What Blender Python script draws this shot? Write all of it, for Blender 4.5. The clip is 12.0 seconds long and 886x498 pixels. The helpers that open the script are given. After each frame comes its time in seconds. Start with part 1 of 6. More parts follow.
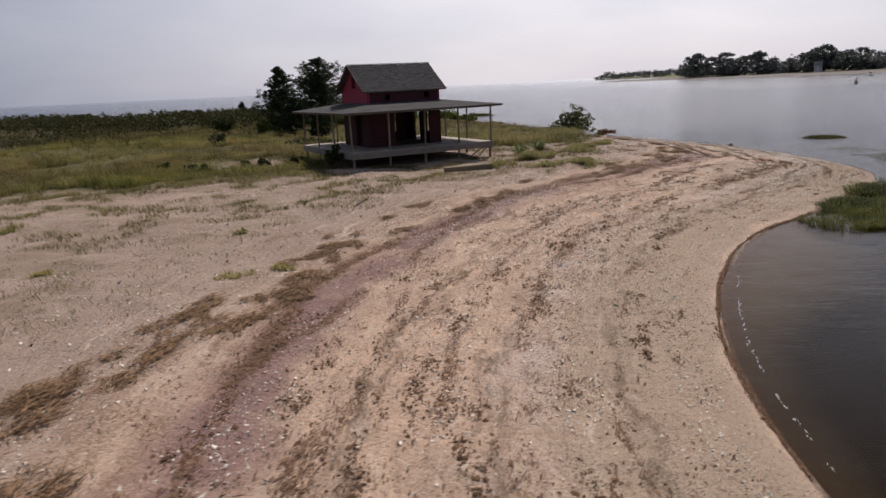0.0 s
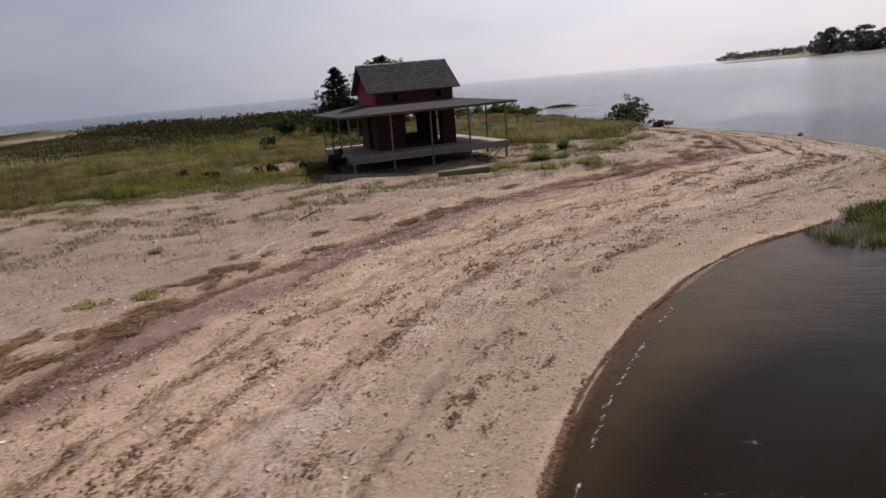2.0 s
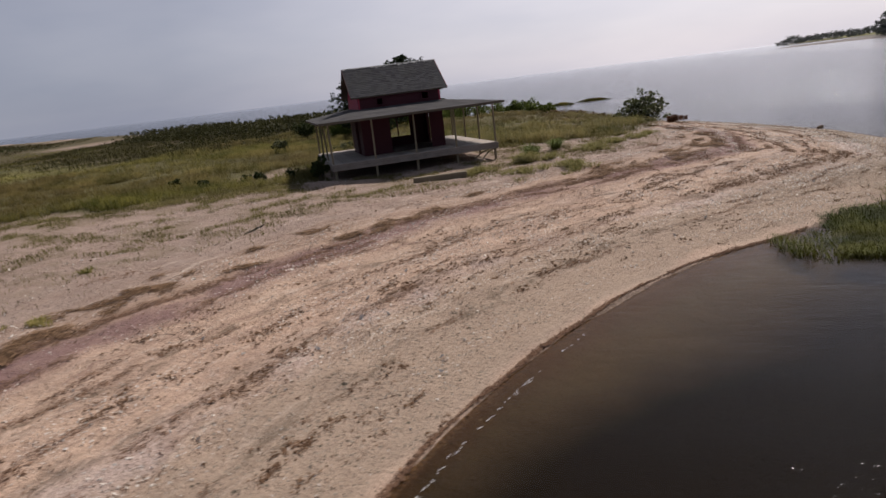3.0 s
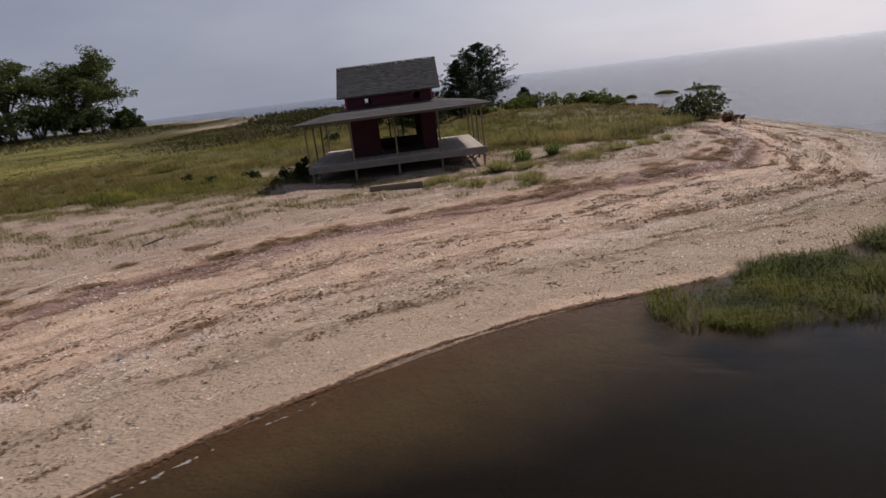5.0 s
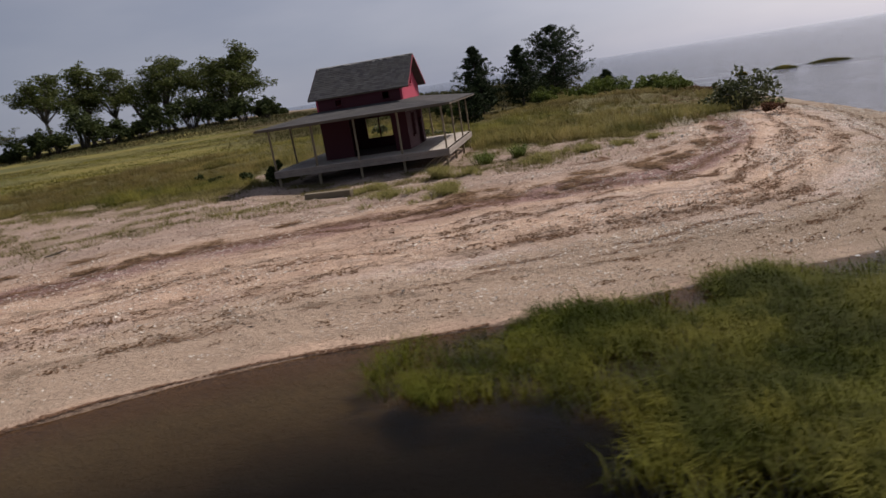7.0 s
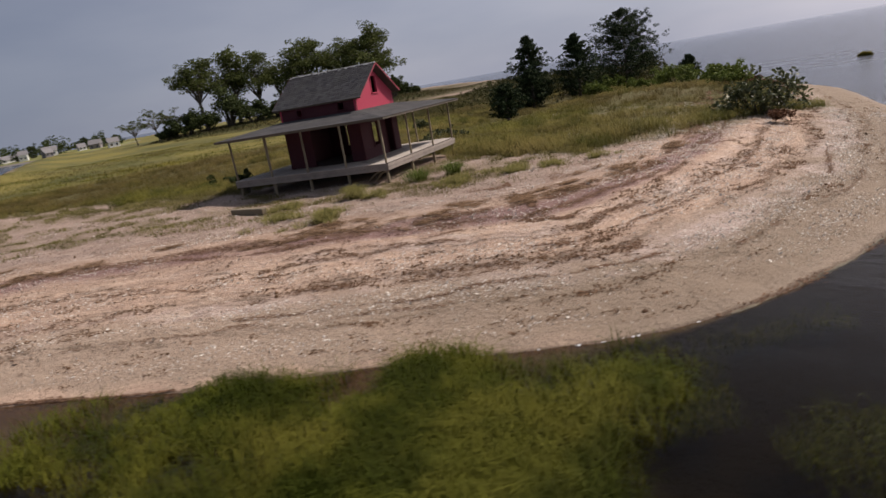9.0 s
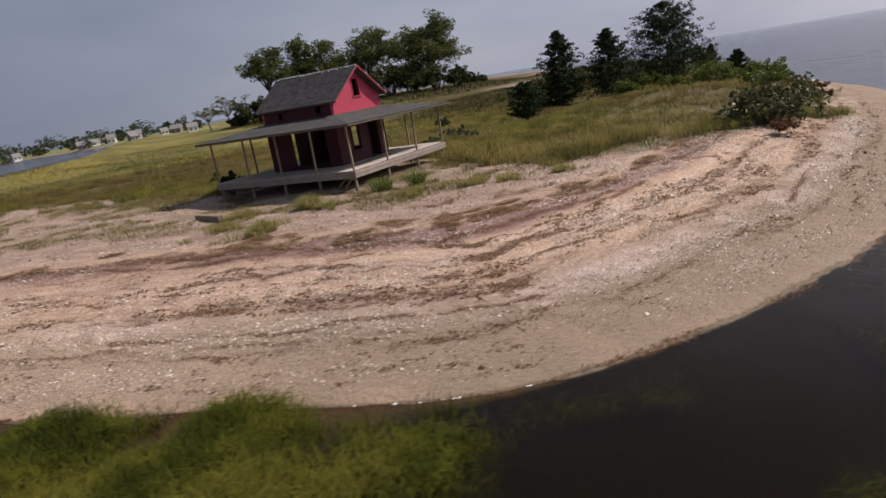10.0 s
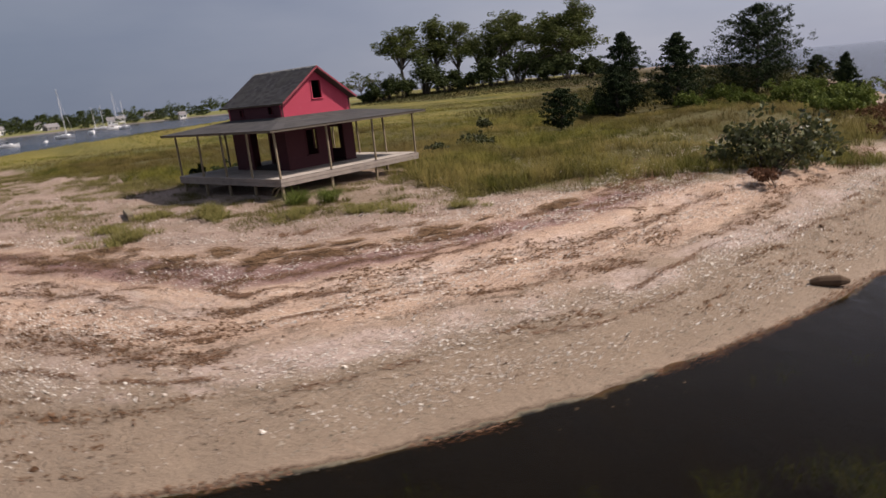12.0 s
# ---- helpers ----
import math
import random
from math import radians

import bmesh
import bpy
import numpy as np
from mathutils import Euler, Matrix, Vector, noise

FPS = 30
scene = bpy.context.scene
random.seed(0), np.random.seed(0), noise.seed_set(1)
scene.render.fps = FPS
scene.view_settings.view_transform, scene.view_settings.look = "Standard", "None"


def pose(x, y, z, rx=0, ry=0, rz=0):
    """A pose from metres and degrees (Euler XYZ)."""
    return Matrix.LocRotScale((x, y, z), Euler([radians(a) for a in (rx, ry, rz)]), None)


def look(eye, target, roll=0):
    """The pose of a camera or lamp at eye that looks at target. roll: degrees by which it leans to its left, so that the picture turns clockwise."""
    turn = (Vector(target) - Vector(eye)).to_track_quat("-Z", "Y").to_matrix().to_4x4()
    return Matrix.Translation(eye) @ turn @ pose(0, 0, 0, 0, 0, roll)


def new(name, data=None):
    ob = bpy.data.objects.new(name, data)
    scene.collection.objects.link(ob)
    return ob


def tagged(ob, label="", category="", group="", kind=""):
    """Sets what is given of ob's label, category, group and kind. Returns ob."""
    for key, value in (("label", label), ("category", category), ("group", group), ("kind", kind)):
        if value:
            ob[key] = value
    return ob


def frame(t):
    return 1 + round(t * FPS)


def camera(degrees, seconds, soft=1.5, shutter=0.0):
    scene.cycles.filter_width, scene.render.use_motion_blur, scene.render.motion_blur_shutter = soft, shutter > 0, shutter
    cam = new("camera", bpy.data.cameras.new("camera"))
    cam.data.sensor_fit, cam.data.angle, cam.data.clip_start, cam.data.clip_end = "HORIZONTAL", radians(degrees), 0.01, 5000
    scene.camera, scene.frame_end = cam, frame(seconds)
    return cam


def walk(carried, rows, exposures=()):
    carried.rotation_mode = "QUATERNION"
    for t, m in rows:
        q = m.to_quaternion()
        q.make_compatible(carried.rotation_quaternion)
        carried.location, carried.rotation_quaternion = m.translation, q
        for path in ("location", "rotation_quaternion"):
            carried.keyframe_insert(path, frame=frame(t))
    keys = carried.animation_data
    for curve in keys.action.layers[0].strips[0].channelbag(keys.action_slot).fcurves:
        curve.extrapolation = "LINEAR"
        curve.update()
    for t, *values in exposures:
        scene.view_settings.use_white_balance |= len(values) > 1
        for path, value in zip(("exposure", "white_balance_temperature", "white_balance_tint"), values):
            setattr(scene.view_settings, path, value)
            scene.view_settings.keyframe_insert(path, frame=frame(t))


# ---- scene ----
# The camera: seconds, place in metres, turn in degrees.
cam = camera(67.0, 12.0, shutter=0.5)
PATH = [
    (0.0, 0.050, -0.478, 6.293, 76.24, 2.71, 0.37),
    (0.5, 1.374, 0.044, 6.288, 76.23, 2.85, 2.82),
    (1.0, 2.783, 0.649, 6.293, 76.18, 3.17, 5.34),
    (1.5, 4.274, 1.341, 6.283, 76.17, 3.97, 7.58),
    (2.0, 5.877, 2.162, 6.268, 76.16, 5.10, 9.69),
    (2.5, 7.549, 3.059, 6.258, 76.17, 6.18, 11.67),
    (3.0, 9.267, 4.049, 6.252, 76.19, 6.82, 13.87),
    (5.0, 16.508, 8.947, 6.262, 76.05, 6.86, 25.82),
    (5.5, 18.331, 10.402, 6.208, 76.03, 7.26, 28.95),
    (6.0, 20.132, 11.993, 6.150, 76.03, 7.76, 32.05),
    (6.5, 21.958, 13.674, 6.030, 76.03, 8.26, 35.19),
    (7.0, 23.786, 15.505, 5.978, 76.01, 8.85, 38.36),
    (9.0, 30.301, 23.817, 6.182, 75.88, 9.63, 51.15),
    (9.5, 31.369, 26.259, 6.186, 75.89, 9.43, 54.39),
    (10.0, 32.195, 28.796, 6.193, 75.92, 9.27, 57.67),
    (10.5, 32.757, 31.389, 6.176, 76.00, 9.10, 60.89),
    (11.0, 33.124, 34.026, 6.172, 76.07, 8.96, 64.14),
    (11.5, 33.435, 36.648, 6.179, 76.16, 9.00, 67.38),
    (12.0, 33.746, 38.972, 6.231, 76.17, 5.68, 70.52),
]
walk(cam, [(t, pose(*row)) for t, *row in PATH], [(0.0, 0.02, 6630, 14), (3.0, 0.0, 6630, 15), (5.0, -0.03, 6630, 14.5), (9.0, 0.20, 6760, 16), (12.0, 0.32, 6840, 17)])

# ---- world and sun: thin bright cloud, the sun behind it in the north-east ----
SUN_AZ, SUN_EL = radians(18.0), radians(47.0)
EXPOSURE = -0.05
scene.view_settings.exposure = EXPOSURE
world = bpy.data.worlds.new("sky")
scene.world = world
world.use_nodes = True
wn, wl = world.node_tree.nodes, world.node_tree.links
wn.clear()
w_out = wn.new("ShaderNodeOutputWorld")
w_bg = wn.new("ShaderNodeBackground")
w_sky = wn.new("ShaderNodeTexSky")
w_sky.sky_type = "NISHITA"
w_sky.sun_disc = False
w_sky.sun_elevation, w_sky.sun_rotation = SUN_EL, SUN_AZ
w_sky.dust_density, w_sky.air_density, w_sky.ozone_density = 1.5, 1.0, 1.0
w_co = wn.new("ShaderNodeTexCoord")
w_map = wn.new("ShaderNodeMapping")
w_map.inputs["Scale"].default_value = (1.0, 1.0, 3.5)
w_noise = wn.new("ShaderNodeTexNoise")
w_noise.inputs["Scale"].default_value, w_noise.inputs["Detail"].default_value = 1.6, 5.0
w_ramp = wn.new("ShaderNodeValToRGB")
w_ramp.color_ramp.elements[0].position, w_ramp.color_ramp.elements[1].position = 0.3, 0.72
w_ramp.color_ramp.elements[0].color = (4.75, 5.15, 6.35, 1)
w_ramp.color_ramp.elements[1].color = (7.9, 7.85, 8.45, 1)
w_mix = wn.new("ShaderNodeMix")
w_mix.data_type = "RGBA"
w_mix.inputs[0].default_value = 0.85
wl.new(w_co.outputs["Generated"], w_map.inputs["Vector"])
wl.new(w_map.outputs["Vector"], w_noise.inputs["Vector"])
wl.new(w_noise.outputs["Fac"], w_ramp.inputs["Fac"])
wl.new(w_sky.outputs["Color"], w_mix.inputs[6])
wl.new(w_ramp.outputs["Color"], w_mix.inputs[7])
# the cloud is brighter on the sun's side
w_dot = wn.new("ShaderNodeVectorMath")
w_dot.operation = "DOT_PRODUCT"
w_dot.inputs[1].default_value = (math.sin(SUN_AZ), math.cos(SUN_AZ), 0.0)
wl.new(w_co.outputs["Generated"], w_dot.inputs[0])
w_half = wn.new("ShaderNodeMath")
w_half.operation = "MULTIPLY_ADD"
w_half.inputs[1].default_value, w_half.inputs[2].default_value = 0.5, 0.5
wl.new(w_dot.outputs["Value"], w_half.inputs[0])
w_side = wn.new("ShaderNodeValToRGB")
w_side.color_ramp.elements[0].color = (0.288, 0.352, 0.42, 1)
w_side.color_ramp.elements[1].color = (1.36, 1.34, 1.33, 1)
w_side.color_ramp.elements[0].position = 0.2
mid = w_side.color_ramp.elements.new(0.80)
mid.color = (0.69, 0.73, 0.785, 1)
wl.new(w_half.outputs[0], w_side.inputs["Fac"])
w_mul = wn.new("ShaderNodeMix")
w_mul.data_type, w_mul.blend_type = "RGBA", "MULTIPLY"
w_mul.inputs[0].default_value = 1.0
wl.new(w_mix.outputs[2], w_mul.inputs[6])
wl.new(w_side.outputs["Color"], w_mul.inputs[7])
wl.new(w_mul.outputs[2], w_bg.inputs["Color"])
w_bg.inputs["Strength"].default_value = 0.082
wl.new(w_bg.outputs["Background"], w_out.inputs["Surface"])
sun_data = bpy.data.lights.new("sun", "SUN")
sun_data.energy, sun_data.angle, sun_data.color = 4.0, radians(3.0), (1.0, 0.94, 0.86)
sun_way = Vector((math.sin(SUN_AZ) * math.cos(SUN_EL), math.cos(SUN_AZ) * math.cos(SUN_EL), math.sin(SUN_EL)))
sun = new("sun", sun_data)
sun.matrix_world = look(sun_way * 200, (0, 0, 0))


# ---- materials ----
class Nodes:
    """A small builder of node materials."""

    def __init__(self, name, rough=0.8, spec=0.3):
        self.mat = bpy.data.materials.new(name)
        self.mat.use_nodes = True
        self.t = self.mat.node_tree
        self.bsdf = self.t.nodes["Principled BSDF"]
        self.out = self.t.nodes["Material Output"]
        self.bsdf.inputs["Roughness"].default_value = rough
        self.bsdf.inputs["Specular IOR Level"].default_value = spec

    def node(self, kind, **inputs):
        n = self.t.nodes.new(kind)
        for k, v in inputs.items():
            self.put(n, k, v)
        return n

    def put(self, n, key, v):
        if isinstance(key, str) and key.startswith("i") and key[1:].isdigit():
            key = int(key[1:])
        slot = n.inputs[key]
        if isinstance(v, bpy.types.NodeSocket):
            self.t.links.new(v, slot)
        else:
            slot.default_value = v

    def coord(self, which="Object"):
        return self.node("ShaderNodeTexCoord").outputs[which]

    def mapped(self, vec, scale=(1, 1, 1)):
        n = self.node("ShaderNodeMapping", Vector=vec)
        n.inputs["Scale"].default_value = scale
        return n.outputs[0]

    def noise(self, vec, scale, detail=4.0, rough=0.55, dist=0.0):
        return self.node("ShaderNodeTexNoise", Vector=vec, Scale=scale, Detail=detail, Roughness=rough, Distortion=dist).outputs["Fac"]

    def ramp(self, fac, *stops):
        n = self.node("ShaderNodeValToRGB", Fac=fac)
        e = n.color_ramp.elements
        while len(e) < len(stops):
            e.new(0.5)
        for slot, (pos, col) in zip(e, stops):
            slot.position = pos
            slot.color = (*col, 1) if isinstance(col, tuple) else (col, col, col, 1)
        return n.outputs["Color"]

    def mix(self, fac, a, b, mode="MIX"):
        n = self.node("ShaderNodeMix")
        n.data_type, n.blend_type = "RGBA", mode
        for i, v in ((0, fac), (6, a), (7, b)):
            self.put(n, i, (*v, 1) if isinstance(v, tuple) else v)
        return n.outputs[2]

    def math(self, op, a, b=0.0, c=0.0, clamp=False):
        n = self.node("ShaderNodeMath")
        n.operation, n.use_clamp = op, clamp
        for i, v in enumerate((a, b, c)):
            self.put(n, i, v)
        return n.outputs[0]

    def band(self, x, a, b, c, d):
        """1 between b and c, falling to 0 at a and d."""
        up = self.node("ShaderNodeMapRange", Value=x)
        up.interpolation_type = "SMOOTHSTEP"
        up.inputs[1].default_value, up.inputs[2].default_value = a, b
        down = self.node("ShaderNodeMapRange", Value=x)
        down.interpolation_type = "SMOOTHSTEP"
        down.inputs[1].default_value, down.inputs[2].default_value = c, d
        return self.math("MULTIPLY", up.outputs[0], self.math("SUBTRACT", 1.0, down.outputs[0]))

    def step(self, x, a, b):
        n = self.node("ShaderNodeMapRange", Value=x)
        n.interpolation_type = "SMOOTHSTEP"
        n.inputs[1].default_value, n.inputs[2].default_value = a, b
        return n.outputs[0]

    def finish(self, color, height=None, bump=0.3, dist=0.02, rough=None):
        self.put(self.bsdf, "Base Color", color if isinstance(color, bpy.types.NodeSocket) else (*color, 1))
        if height is not None:
            b = self.node("ShaderNodeBump", Height=height, Strength=bump, Distance=dist)
            self.put(self.bsdf, "Normal", b.outputs[0])
        if rough is not None:
            self.put(self.bsdf, "Roughness", rough)
        return self.mat


def wood(name, dark, light, grain=(2, 30, 30), rough=0.85):
    n = Nodes(name, rough, 0.2)
    co = n.coord()
    info = n.node("ShaderNodeObjectInfo").outputs["Random"]
    fine = n.noise(n.mapped(co, grain), 3.0, 6, 0.65)
    stain = n.noise(co, 1.3, 4, 0.6)
    col = n.mix(fine, dark, light)
    col = n.mix(n.math("MULTIPLY", n.ramp(stain, (0.42, 0.0), (0.7, 1.0)), 0.45), col, tuple(c * 0.5 for c in dark))
    col = n.mix(n.math("MULTIPLY", info, 0.3), col, tuple(min(1, c * 1.3) for c in light))
    return n.finish(col, fine, 0.35, 0.01)


def painted(name, paint, worn, spots=0.62):
    n = Nodes(name, 0.7, 0.25)
    co = n.coord()
    boards = n.node("ShaderNodeTexWave", Vector=co, Scale=1.2, Distortion=0.4, Detail=1.0)
    boards.bands_direction = "Z"
    fine = n.noise(n.mapped(co, (6, 6, 40)), 2.0, 5, 0.6)
    patch = n.noise(co, 2.2, 6, 0.65)
    col = n.mix(n.ramp(fine, (0.3, 0.0), (0.75, 0.5)), paint, tuple(c * 0.6 for c in paint))
    col = n.mix(n.ramp(patch, (spots, 0.0), (spots + 0.1, 0.8)), col, worn)
    return n.finish(col, n.math("ADD", fine, patch), 0.3, 0.01)


def leafy(name, dark, light, tip=None, rough=0.6, glow=0.25, lift=0.0, sheen=0.08, mottle=0.9, dead=0.75):
    n = Nodes(name, rough, sheen)
    isl = n.node("ShaderNodeNewGeometry").outputs["Random Per Island"]
    co = n.coord()
    patch = n.noise(n.mapped(co, (0.7, 1.3, 1.0)), 0.10, 4, 0.6)
    col = n.mix(isl, dark, light)
    if tip:
        col = n.mix(n.ramp(patch, (0.4, 0.0), (0.65, 0.85)), col, n.mix(isl, tip, tuple(c * 0.7 for c in tip)))
        green = n.noise(n.mapped(co, (1.0, 1.0, 0.2)), 0.45, 4, 0.65)
        col = n.mix(n.ramp(green, (0.44, 0.0), (0.58, mottle)), col, n.mix(isl, tuple(c * 0.5 for c in dark), dark))
        brown = n.noise(n.mapped(co, (0.5, 1.0, 1.0)), 0.07, 6, 0.64)
        col = n.mix(n.ramp(brown, (0.47, 0.0), (0.58, dead)), col, n.mix(isl, (0.055, 0.042, 0.016), (0.12, 0.088, 0.035)))
    n.put(n.bsdf, "Base Color", col)
    if lift:
        # the fine blades of a stand of grass scatter light upwards together
        way = n.node("ShaderNodeVectorMath", i0=n.node("ShaderNodeNewGeometry").outputs["Normal"], i1=(0.0, 0.0, lift))
        way.operation = "ADD"
        unit = n.node("ShaderNodeVectorMath", i0=way.outputs[0])
        unit.operation = "NORMALIZE"
        n.put(n.bsdf, "Normal", unit.outputs[0])
    trans = n.node("ShaderNodeBsdfTranslucent", Color=col)
    add = n.node("ShaderNodeMixShader", Fac=glow, i1=n.bsdf.outputs[0], i2=trans.outputs[0])
    n.t.links.new(add.outputs[0], n.out.inputs["Surface"])
    return n.mat


def sand_material():
    n = Nodes("beach_sand", 0.9, 0.2)
    co = n.coord()
    shore = n.node("ShaderNodeUVMap")
    shore.uv_map = "shore"
    sep = n.node("ShaderNodeSeparateXYZ", Vector=shore.outputs[0])
    s, d0 = sep.outputs[0], sep.outputs[1]
    veg = n.node("ShaderNodeAttribute")
    veg.attribute_name = "veg"
    veg = veg.outputs["Fac"]
    warp = n.noise(co, 0.35, 3, 0.55)
    warp2 = n.noise(co, 1.7, 3, 0.6)
    d = n.math("ADD", d0, n.math("MULTIPLY", n.math("SUBTRACT", warp, 0.5), 1.5))
    d = n.math("ADD", d, n.math("MULTIPLY", n.math("SUBTRACT", warp2, 0.5), 0.3))
    point = n.step(n.node("ShaderNodeSeparateXYZ", Vector=co).outputs[1], 35.0, 44.0)
    line = n.math("ADD", d0, n.math("MULTIPLY", n.math("SUBTRACT", warp2, 0.5), n.math("ADD", 0.12, n.math("MULTIPLY", point, 0.35))))
    flow = n.node("ShaderNodeCombineXYZ", X=n.math("MULTIPLY", s, 0.30), Y=n.math("MULTIPLY", d, 1.9))
    streak = n.noise(flow.outputs[0], 1.0, 7, 0.68)
    flow2 = n.node("ShaderNodeCombineXYZ", X=n.math("MULTIPLY", s, 1.2), Y=n.math("MULTIPLY", d, 5.0))
    streak2 = n.noise(flow2.outputs[0], 1.1, 6, 0.7)
    grain = n.noise(co, 60.0, 3, 0.7)
    grit = n.noise(co, 14.0, 4, 0.7)
    broad = n.noise(co, 0.25, 3, 0.5)
    # dry sand: pinkish low down, greyer and paler above the drift line
    pink = n.mix(broad, (0.535, 0.358, 0.256), (0.63, 0.465, 0.345))
    pale = n.mix(broad, (0.325, 0.243, 0.198), (0.42, 0.325, 0.270))
    col = n.mix(n.step(d, 9.0, 12.0), pink, pale)
    col = n.mix(n.math("MULTIPLY", n.ramp(streak, (0.42, 0.0), (0.62, 1.0)), 0.48), col, (0.30, 0.205, 0.158))
    col = n.mix(n.math("MULTIPLY", n.ramp(streak2, (0.55, 0.0), (0.72, 1.0)), n.band(d, 1.0, 3.0, 11.0, 13.0)), col, (0.52, 0.41, 0.335))
    # greenish grey pebbly sand low on the beach
    col = n.mix(n.math("MULTIPLY", n.band(d, 0.1, 0.5, 2.8, 5.2), 0.72), col, n.mix(streak2, (0.30, 0.232, 0.172), (0.42, 0.33, 0.247)))
    col = n.mix(n.math("MULTIPLY", n.band(d, 3.4, 3.9, 4.4, 5.0), n.ramp(n.noise(co, 0.45, 5, 0.65), (0.42, 0.0), (0.6, 0.7))), col, (0.56, 0.44, 0.39))
    col = n.mix(n.math("MULTIPLY", n.ramp(grit, (0.46, 0.0), (0.66, 1.0)), 0.45), col, (0.2, 0.135, 0.095))
    sepy = n.node("ShaderNodeSeparateXYZ", Vector=co).outputs[1]
    short = n.node("ShaderNodeCombineXYZ", X=n.math("MULTIPLY", s, 0.55), Y=n.math("MULTIPLY", d, 3.4))
    short = n.noise(short.outputs[0], 1.0, 8, 0.72, 0.4)
    stain = n.math("MULTIPLY", n.ramp(short, (0.55, 0.0), (0.68, 0.65)), n.band(d, 2.6, 4.0, 9.0, 10.5))
    col = n.mix(n.math("MULTIPLY", stain, n.math("SUBTRACT", 1.0, n.math("MULTIPLY", n.step(sepy, 30.0, 40.0), 0.15))), col, (0.215, 0.125, 0.095))
    lit = n.math("MULTIPLY", n.ramp(short, (0.34, 0.8), (0.45, 0.0)), n.band(d, 1.5, 3.0, 12.0, 14.0))
    col = n.mix(lit, col, (0.60, 0.48, 0.385))
    # darker, greyer-brown sand round the point and at the north end
    dull_sand = n.math("MAXIMUM", n.math("MULTIPLY", n.step(n.math("ADD", sepy, n.math("MULTIPLY", warp, 6.0)), 31.0, 39.0), n.band(d, -1.0, 0.2, 3.0, 5.6)), n.math("MULTIPLY", n.step(n.math("ADD", sepy, n.math("MULTIPLY", warp, 8.0)), 70.0, 77.0), n.band(d, -1.0, 0.2, 9.0, 12.0)))
    col = n.mix(n.math("MULTIPLY", dull_sand, 0.92), col, n.mix(streak2, (0.205, 0.155, 0.112), (0.33, 0.255, 0.185)))
    # shell-strewn pale pink stretch on the east side
    shelly = n.math("MULTIPLY", n.band(d, 2.6, 3.1, 3.9, 4.4), n.math("MULTIPLY", n.step(sepy, 33.0, 38.0), n.ramp(n.noise(co, 0.6, 6, 0.7), (0.42, 0.0), (0.6, 0.6))))
    col = n.mix(shelly, col, (0.62, 0.49, 0.44))
    shelly = n.math("MULTIPLY", n.band(d, 6.2, 6.6, 7.2, 7.8), n.math("MULTIPLY", n.step(sepy, 28.0, 34.0), n.ramp(n.noise(co, 0.9, 6, 0.7), (0.44, 0.0), (0.62, 0.6))))
    col = n.mix(shelly, col, (0.62, 0.50, 0.44))
    # purple heavy-mineral band and brown drift of dead grass
    purple = n.math("MULTIPLY", n.band(d, 7.6, 8.5, 9.0, 9.9), n.ramp(n.noise(co, 0.5, 4, 0.6), (0.26, 0.0), (0.5, 0.9)))
    col = n.mix(purple, col, (0.21, 0.12, 0.115))
    strand = n.node("ShaderNodeCombineXYZ", X=n.math("MULTIPLY", s, 0.42), Y=n.math("MULTIPLY", d, 1.7))
    wrack = n.math("MULTIPLY", n.band(d, 9.1, 9.5, 11.2, 12.2), n.ramp(n.noise(strand.outputs[0], 1.0, 7, 0.7, 0.5), (0.49, 0.0), (0.55, 0.75)))
    wrack = n.math("MULTIPLY", wrack, n.ramp(grit, (0.42, 0.25), (0.58, 1.0)))
    col = n.mix(wrack, col, n.mix(grit, (0.15, 0.085, 0.052), (0.30, 0.19, 0.118)))
    short_way = n.node("ShaderNodeCombineXYZ", X=n.math("MULTIPLY", s, 0.9), Y=n.math("MULTIPLY", d, 3.0))
    thin = n.math("ADD", n.band(d, 4.2, 4.5, 4.75, 5.1), n.math("ADD", n.band(d, 2.0, 2.2, 2.4, 2.7), n.band(d, 6.3, 6.6, 6.8, 7.2)))
    thin = n.math("MULTIPLY", thin, n.ramp(n.noise(short_way.outputs[0], 1.0, 6, 0.7), (0.46, 0.0), (0.60, 0.7)))
    col = n.mix(thin, col, (0.13, 0.095, 0.065))
    # soil and thatch under the grass
    thatch = n.mix(n.noise(co, 0.8, 5, 0.65), (0.062, 0.068, 0.02), (0.135, 0.12, 0.042))
    far = n.noise(n.mapped(co, (0.02, 0.05, 0.02)), 1.0, 4, 0.55)
    marsh = n.mix(n.ramp(far, (0.4, 0.0), (0.6, 1.0)), (0.075, 0.084, 0.02), (0.19, 0.165, 0.034))
    sepo = n.node("ShaderNodeSeparateXYZ", Vector=co)
    thatch = n.mix(n.step(n.math("MULTIPLY", sepo.outputs[0], -1.0), 35.0, 75.0), thatch, marsh)
    # brown brush country towards the north shore
    heath = n.step(n.math("ADD", sepo.outputs[1], n.math("ADD", n.math("MULTIPLY", sepo.outputs[0], 0.6), n.math("MULTIPLY", far, 14.0))), 40.0, 62.0)
    thatch = n.mix(n.math("MULTIPLY", heath, n.step(n.math("MULTIPLY", sepo.outputs[0], -1.0), 16.0, 28.0)), thatch, n.mix(n.noise(co, 0.35, 6, 0.7), (0.036, 0.034, 0.013), (0.10, 0.085, 0.03)))
    dry = n.math("MULTIPLY", n.band(d, 12.5, 15.5, 60.0, 80.0), n.ramp(n.noise(n.mapped(co, (0.5, 1.0, 1.0)), 0.55, 8, 0.74), (0.46, 0.0), (0.57, 0.6)))
